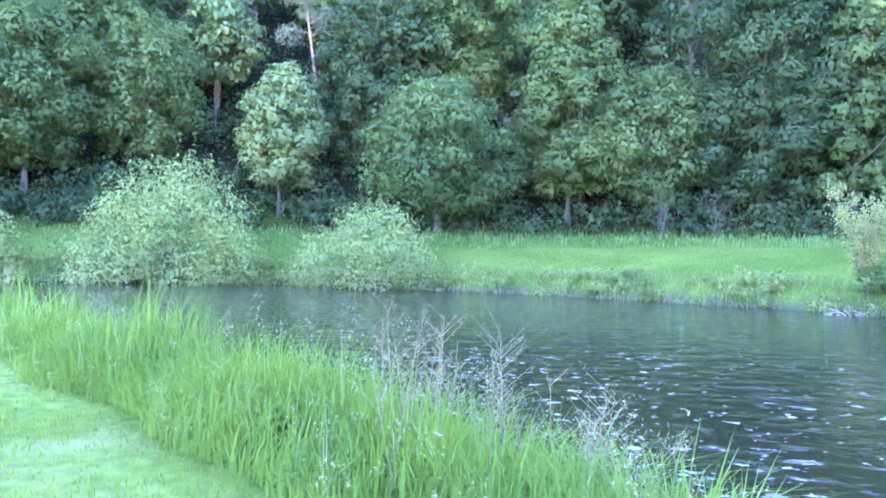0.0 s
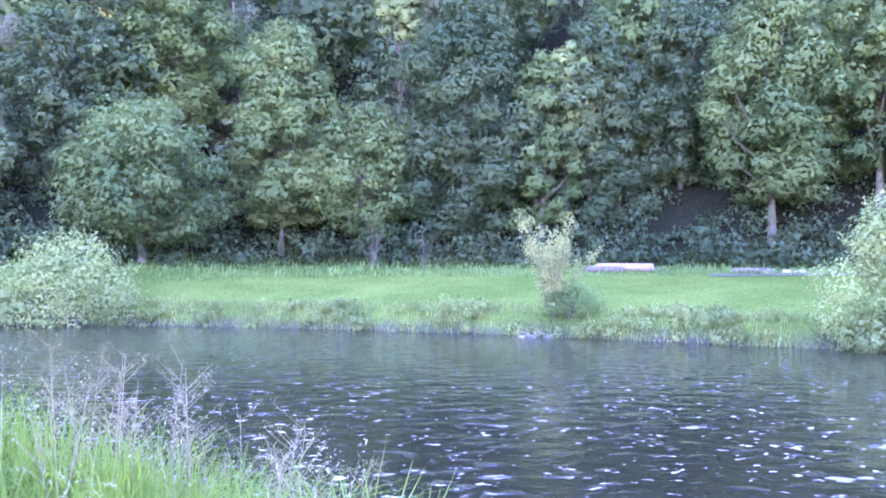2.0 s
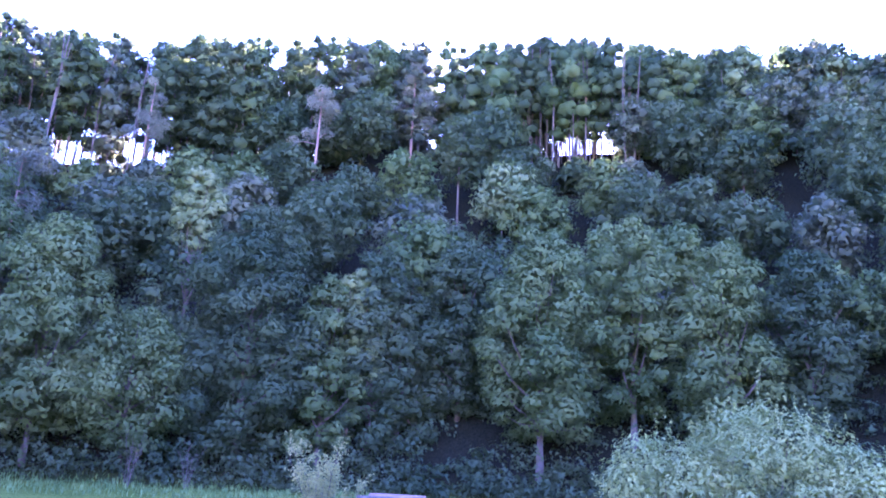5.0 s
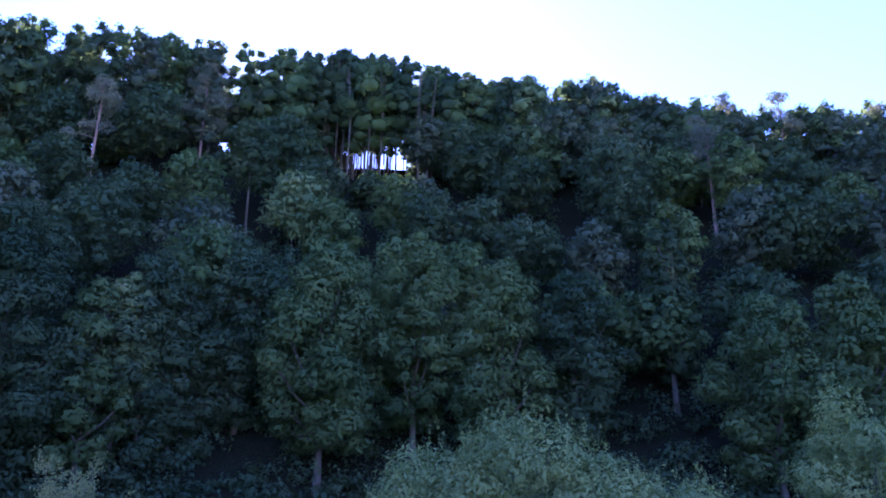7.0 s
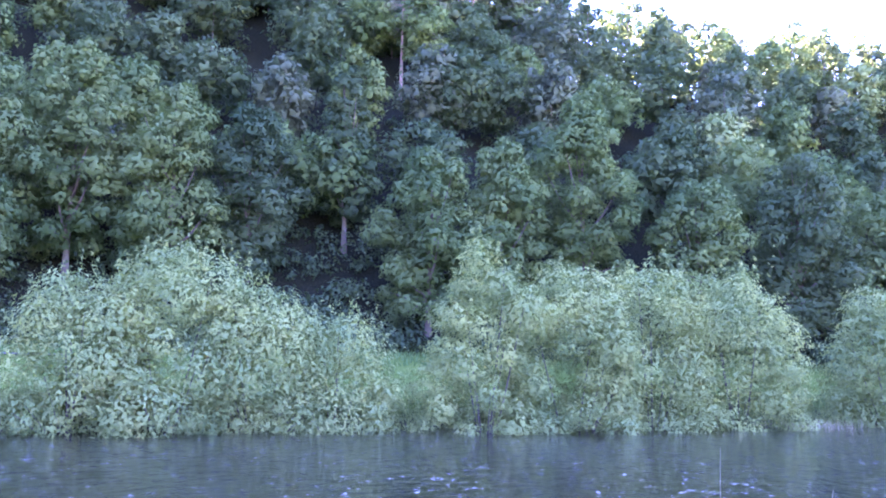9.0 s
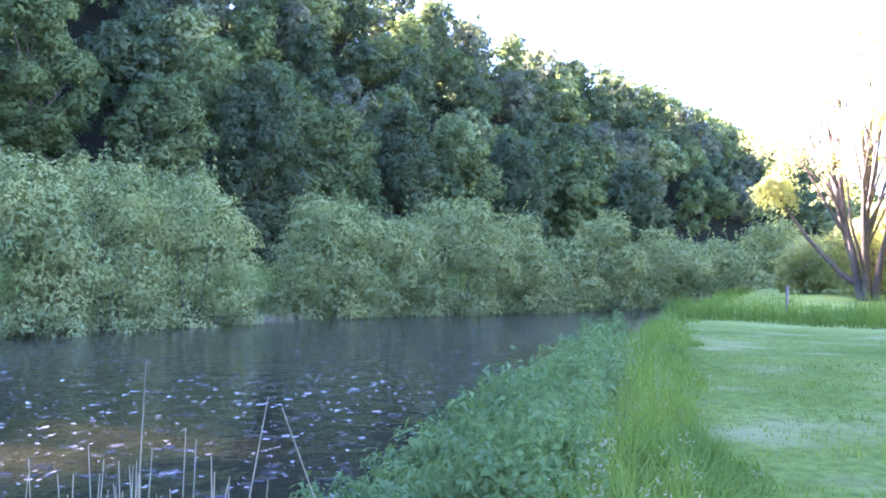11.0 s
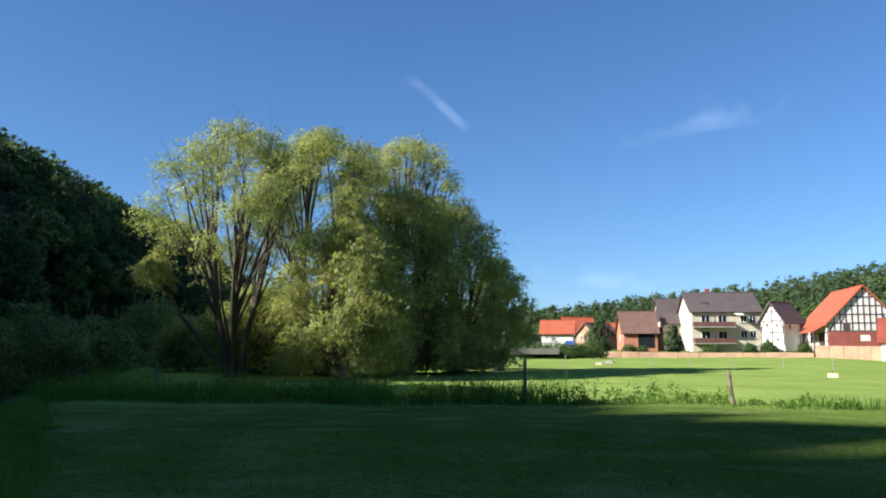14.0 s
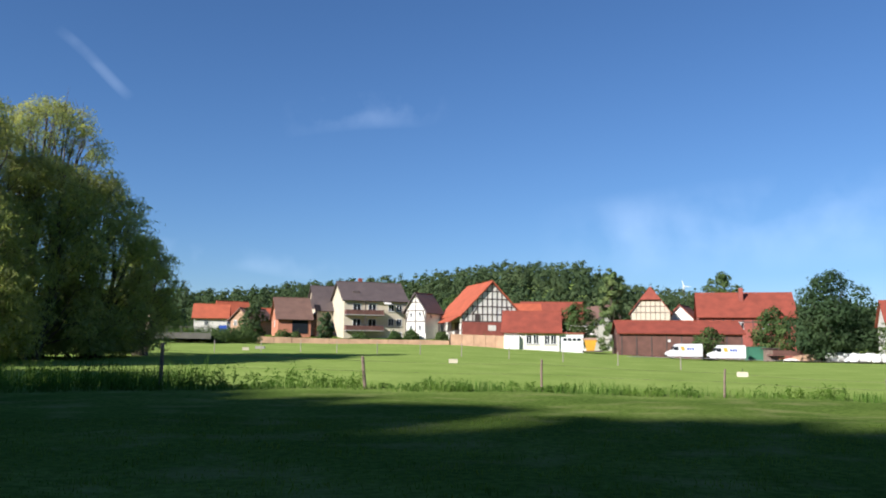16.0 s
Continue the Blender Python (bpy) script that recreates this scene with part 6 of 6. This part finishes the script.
log("thick cut log with pale sawn end", 32.0, 59.5, 4.0, 0.32, -50, 0.0, BARK_PINE)
log("thinner cut log beside the thick one", 30.6, 59.2, 2.6, 0.25, -35)
log("thin log leaning in the grass", 33.6, 60, 1.8, 0.16, 10)
log("bleached fallen trunk lying at the meadow's edge", 40.2, 58.5, 2.6, 0.2, -38)
log("pale broken branch at the meadow's edge", 42.6, 58.5, 1.6, 0.12, -60, 0.0, WOOD_CUT)
log("long grey driftwood trunk lying along the far waterline", 63.5, 38.6, 4.2, 0.12, -30, 0.15)
log("grey driftwood branch at the far waterline", 79.5, 44.6, 3.0, 0.09, -40, 0.25)
path_ = link_mesh("track", np.array([(*polar(a, d)[:2], polar(a, d)[2] + 0.05) for a, d in ((37.5, 57.3), (41, 57.6), (45, 57.4), (48, 57), (48, 56.2), (45, 56.5), (41, 56.7), (37.5, 56.5))]), np.array([(0, 1, 6, 7), (1, 2, 5, 6), (2, 3, 4, 5)]), BARK)
tagged(path_, "short pale gravel track at the meadow's back", "track", kind="structure")

# pale reeds in the gap between the far bushes
rng = rng_of(61)
x, y, z = polar(95.2, 52)
p = np.stack([x + rng.normal(size=900) * 1.3, y + rng.normal(size=900) * 1.3, np.full(900, z)], -1)
p[:, 2] = ground_z(p[:, 0], p[:, 1])
tagged(link_mesh("reeds", *blades(rng, p, rng.uniform(0.9, 1.9, 900), np.full(900, 0.05), 0.3), GRASS_DRY), "pale reeds in a gap between the bank bushes", "reeds", kind="stuff")

# dry stalks on the near bank by the water
stalk = []
for k in range(60):
    x, y = rng.uniform(6.2, 6.9), rng.uniform(-0.4, 1.6)
    z = float(ground_z(x, y))
    h = rng.uniform(0.35, 0.8)
    a = rng.uniform(0, 2 * math.pi)
    l = rng.uniform(0.05, 0.4)
    p0, p2 = Vector((x, y, z - 0.05)), Vector((x + math.cos(a) * l, y + math.sin(a) * l, z + h))
    stalk.append(tube([p0, p0.lerp(p2, 0.5) + Vector((0, 0, 0.05)), p2], [0.006, 0.005, 0.002], 4))
for (bx_, by_), (tx, ty, tz) in (((6.1, -0.5), (6.1, -0.58, 1.31)), ((6.12, -0.72), (6.08, -1.1, 1.13)), ((6.0, -1.7), (6.08, -1.16, 1.08)), ((6.1, -0.7), (6.1, -0.75, 1.0)), ((6.0, -0.5), (6.08, -0.36, 0.95))):
    p0, p2 = Vector((bx_, by_, float(ground_z(bx_, by_)) - 0.05)), Vector((tx, ty, tz))
    stalk.append(tube([p0, p0.lerp(p2, 0.5) + Vector((0, 0, 0.03)), p2], [0.007, 0.005, 0.002], 5))
for k in range(70):
    x, y = 6.1 + rng.normal() * 0.12, -0.58 + rng.normal() * 0.2
    p0 = Vector((x, y, float(ground_z(x, y)) - 0.05))
    p2 = Vector((x + rng.normal() * 0.12, y + rng.normal() * 0.16, rng.uniform(0.5, 0.92)))
    stalk.append(tube([p0, p0.lerp(p2, 0.6) + Vector((0, 0, 0.04)), p2], [0.006, 0.005, 0.002], 4))
tagged(link_mesh("dry_stalks", *merge(stalk), GRASS_DRY), "bleached dry stalks on the near bank", "dry stalks", kind="stuff")

# purple-grey seeding weeds at the near waterline
WEED = leafy("weed_stems", (0.15, 0.13, 0.075), (0.22, 0.185, 0.11), (0.32, 0.28, 0.17), 0.2, 0.8)
weed, wl_ = [], []
for k in range(90):
    az = rng.uniform(-4, 18)
    d = rng.uniform(4.5, 8.0)
    x, y, _ = polar(az, d, 0)
    if not -3.2 < float(beyond(NEAR_EDGE, x, y)) < -0.2:
        continue
    z = float(ground_z(x, y))
    h = rng.uniform(0.8, 1.35) * (1.0 if az < 6 else 0.8)
    a = rng.uniform(0, 2 * math.pi)
    p0 = Vector((x, y, z))
    p2 = p0 + Vector((math.cos(a) * 0.2, math.sin(a) * 0.2, h))
    weed.append(tube([p0, p0.lerp(p2, 0.55), p2], [0.004, 0.003, 0.0015], 4))
    for j in range(9):
        q = p0.lerp(p2, rng.uniform(0.6, 1.0))
        b = rng.uniform(0, 2 * math.pi)
        e = q + Vector((math.cos(b), math.sin(b), 0.9)) * rng.uniform(0.06, 0.2)
        weed.append(tube([q, e], [0.002, 0.001], 3))
        wl_ += [tuple(q.lerp(e, f)) for f in (0.5, 0.8, 1.0)]
tagged(link_mesh("weed_stems", *merge([(v, f) if f.shape[1] == 4 else (v, f) for v, f in weed]), WEED), "thin purple-grey stems of seeding weeds", "weeds", kind="stuff")
c = np.array(wl_)
c = np.repeat(c, 3, 0) + rng.normal(size=(len(c) * 3, 3)) * 0.015
tagged(link_mesh("weed_seeds", *cards(rng, c, rng.normal(size=c.shape), 0.016, 0.007), WEED), "greyish seed tufts of the weeds", "weeds", kind="stuff")


# ---- thin high clouds ----
def vapour_material(name, strength, scale, least=0.42):
    """White vapour, ragged and mostly clear; emission stands in for the sunlight on it."""
    m, nodes, links, bsdf = material(name)
    tc = nodes.new("ShaderNodeTexCoord")
    mp = nodes.new("ShaderNodeMapping")
    mp.inputs["Scale"].default_value = (scale, scale * 1.4, scale)
    links.new(tc.outputs["Object"], mp.inputs["Vector"])
    n = noise_node(nodes, links, 1.0, 6.0, mp.outputs[0])
    r = nodes.new("ShaderNodeMapRange")
    r.inputs[1].default_value, r.inputs[2].default_value, r.inputs[4].default_value = least, least + 0.3, strength
    links.new(n, r.inputs[0])
    att = nodes.new("ShaderNodeVertexColor")
    att.layer_name = "body"
    mul = nodes.new("ShaderNodeMath")
    mul.operation = "MULTIPLY"
    links.new(r.outputs[0], mul.inputs[0])
    links.new(att.outputs[0], mul.inputs[1])
    glow = nodes.new("ShaderNodeEmission")
    glow.inputs["Color"].default_value, glow.inputs["Strength"].default_value = (0.9, 0.95, 1.0, 1), 0.75
    clear = nodes.new("ShaderNodeBsdfTransparent")
    mx = nodes.new("ShaderNodeMixShader")
    links.new(mul.outputs[0], mx.inputs[0])
    links.new(clear.outputs[0], mx.inputs[1])
    links.new(glow.outputs[0], mx.inputs[2])
    links.new(mx.outputs[0], nodes["Material Output"].inputs["Surface"])
    return m


def cloud(label, a0, e0, a1, e1, wide, mat, far=3600):
    """A streak of vapour between two bearings and elevations, fading to its rim."""
    def at_sky(a, e):
        return Vector((far * math.sin(radians(a)), far * math.cos(radians(a)), far * math.tan(radians(e))))
    p, q = at_sky(a0, e0), at_sky(a1, e1)
    along = q - p
    side = along.cross(p).normalized() * far * math.tan(radians(wide))
    nu_, nv_ = 25, 9
    verts, body = [], []
    for i in range(nu_):
        for j in range(nv_):
            s, t = i / (nu_ - 1), j / (nv_ - 1) * 2 - 1
            verts.append(tuple(along * (s - 0.5) + side * t + Vector((0, 0, 9 * math.sin(s * 5)))))
            k = (1 - t * t) * min(1, 5 * s, 5 * (1 - s))
            body.append((k, k, k, 1))
    quads_ = np.array([(i * nv_ + j, (i + 1) * nv_ + j, (i + 1) * nv_ + j + 1, i * nv_ + j + 1) for i in range(nu_ - 1) for j in range(nv_ - 1)])
    ob = link_mesh("cloud", np.array(verts), quads_, mat, smooth_shade=True)
    ob.data.color_attributes.new("body", "FLOAT_COLOR", "POINT").data.foreach_set("color", np.array(body, np.float32).ravel())
    ob.matrix_basis = Matrix.Translation((p + q) / 2)
    ob.visible_shadow = False
    tagged(ob, label, "cloud", "thin high clouds", kind="stuff")


TRAIL, CIRRUS = vapour_material("vapour_trail", 0.085, 0.004, 0.27), vapour_material("cirrus", 0.16, 0.003)
cloud("short fading white vapour trail", 145.3, 19.7, 150.1, 16.1, 0.42, TRAIL)
cloud("faint veil of cirrus low above the village", 178, 7.0, 206, 9.0, 3.2, CIRRUS)
cloud("faint veil of cirrus high over the field", 160, 15.5, 172, 17.0, 1.4, CIRRUS)
cloud("faint streak of cirrus above the hills", 150, 6.5, 166, 5.2, 0.9, CIRRUS)
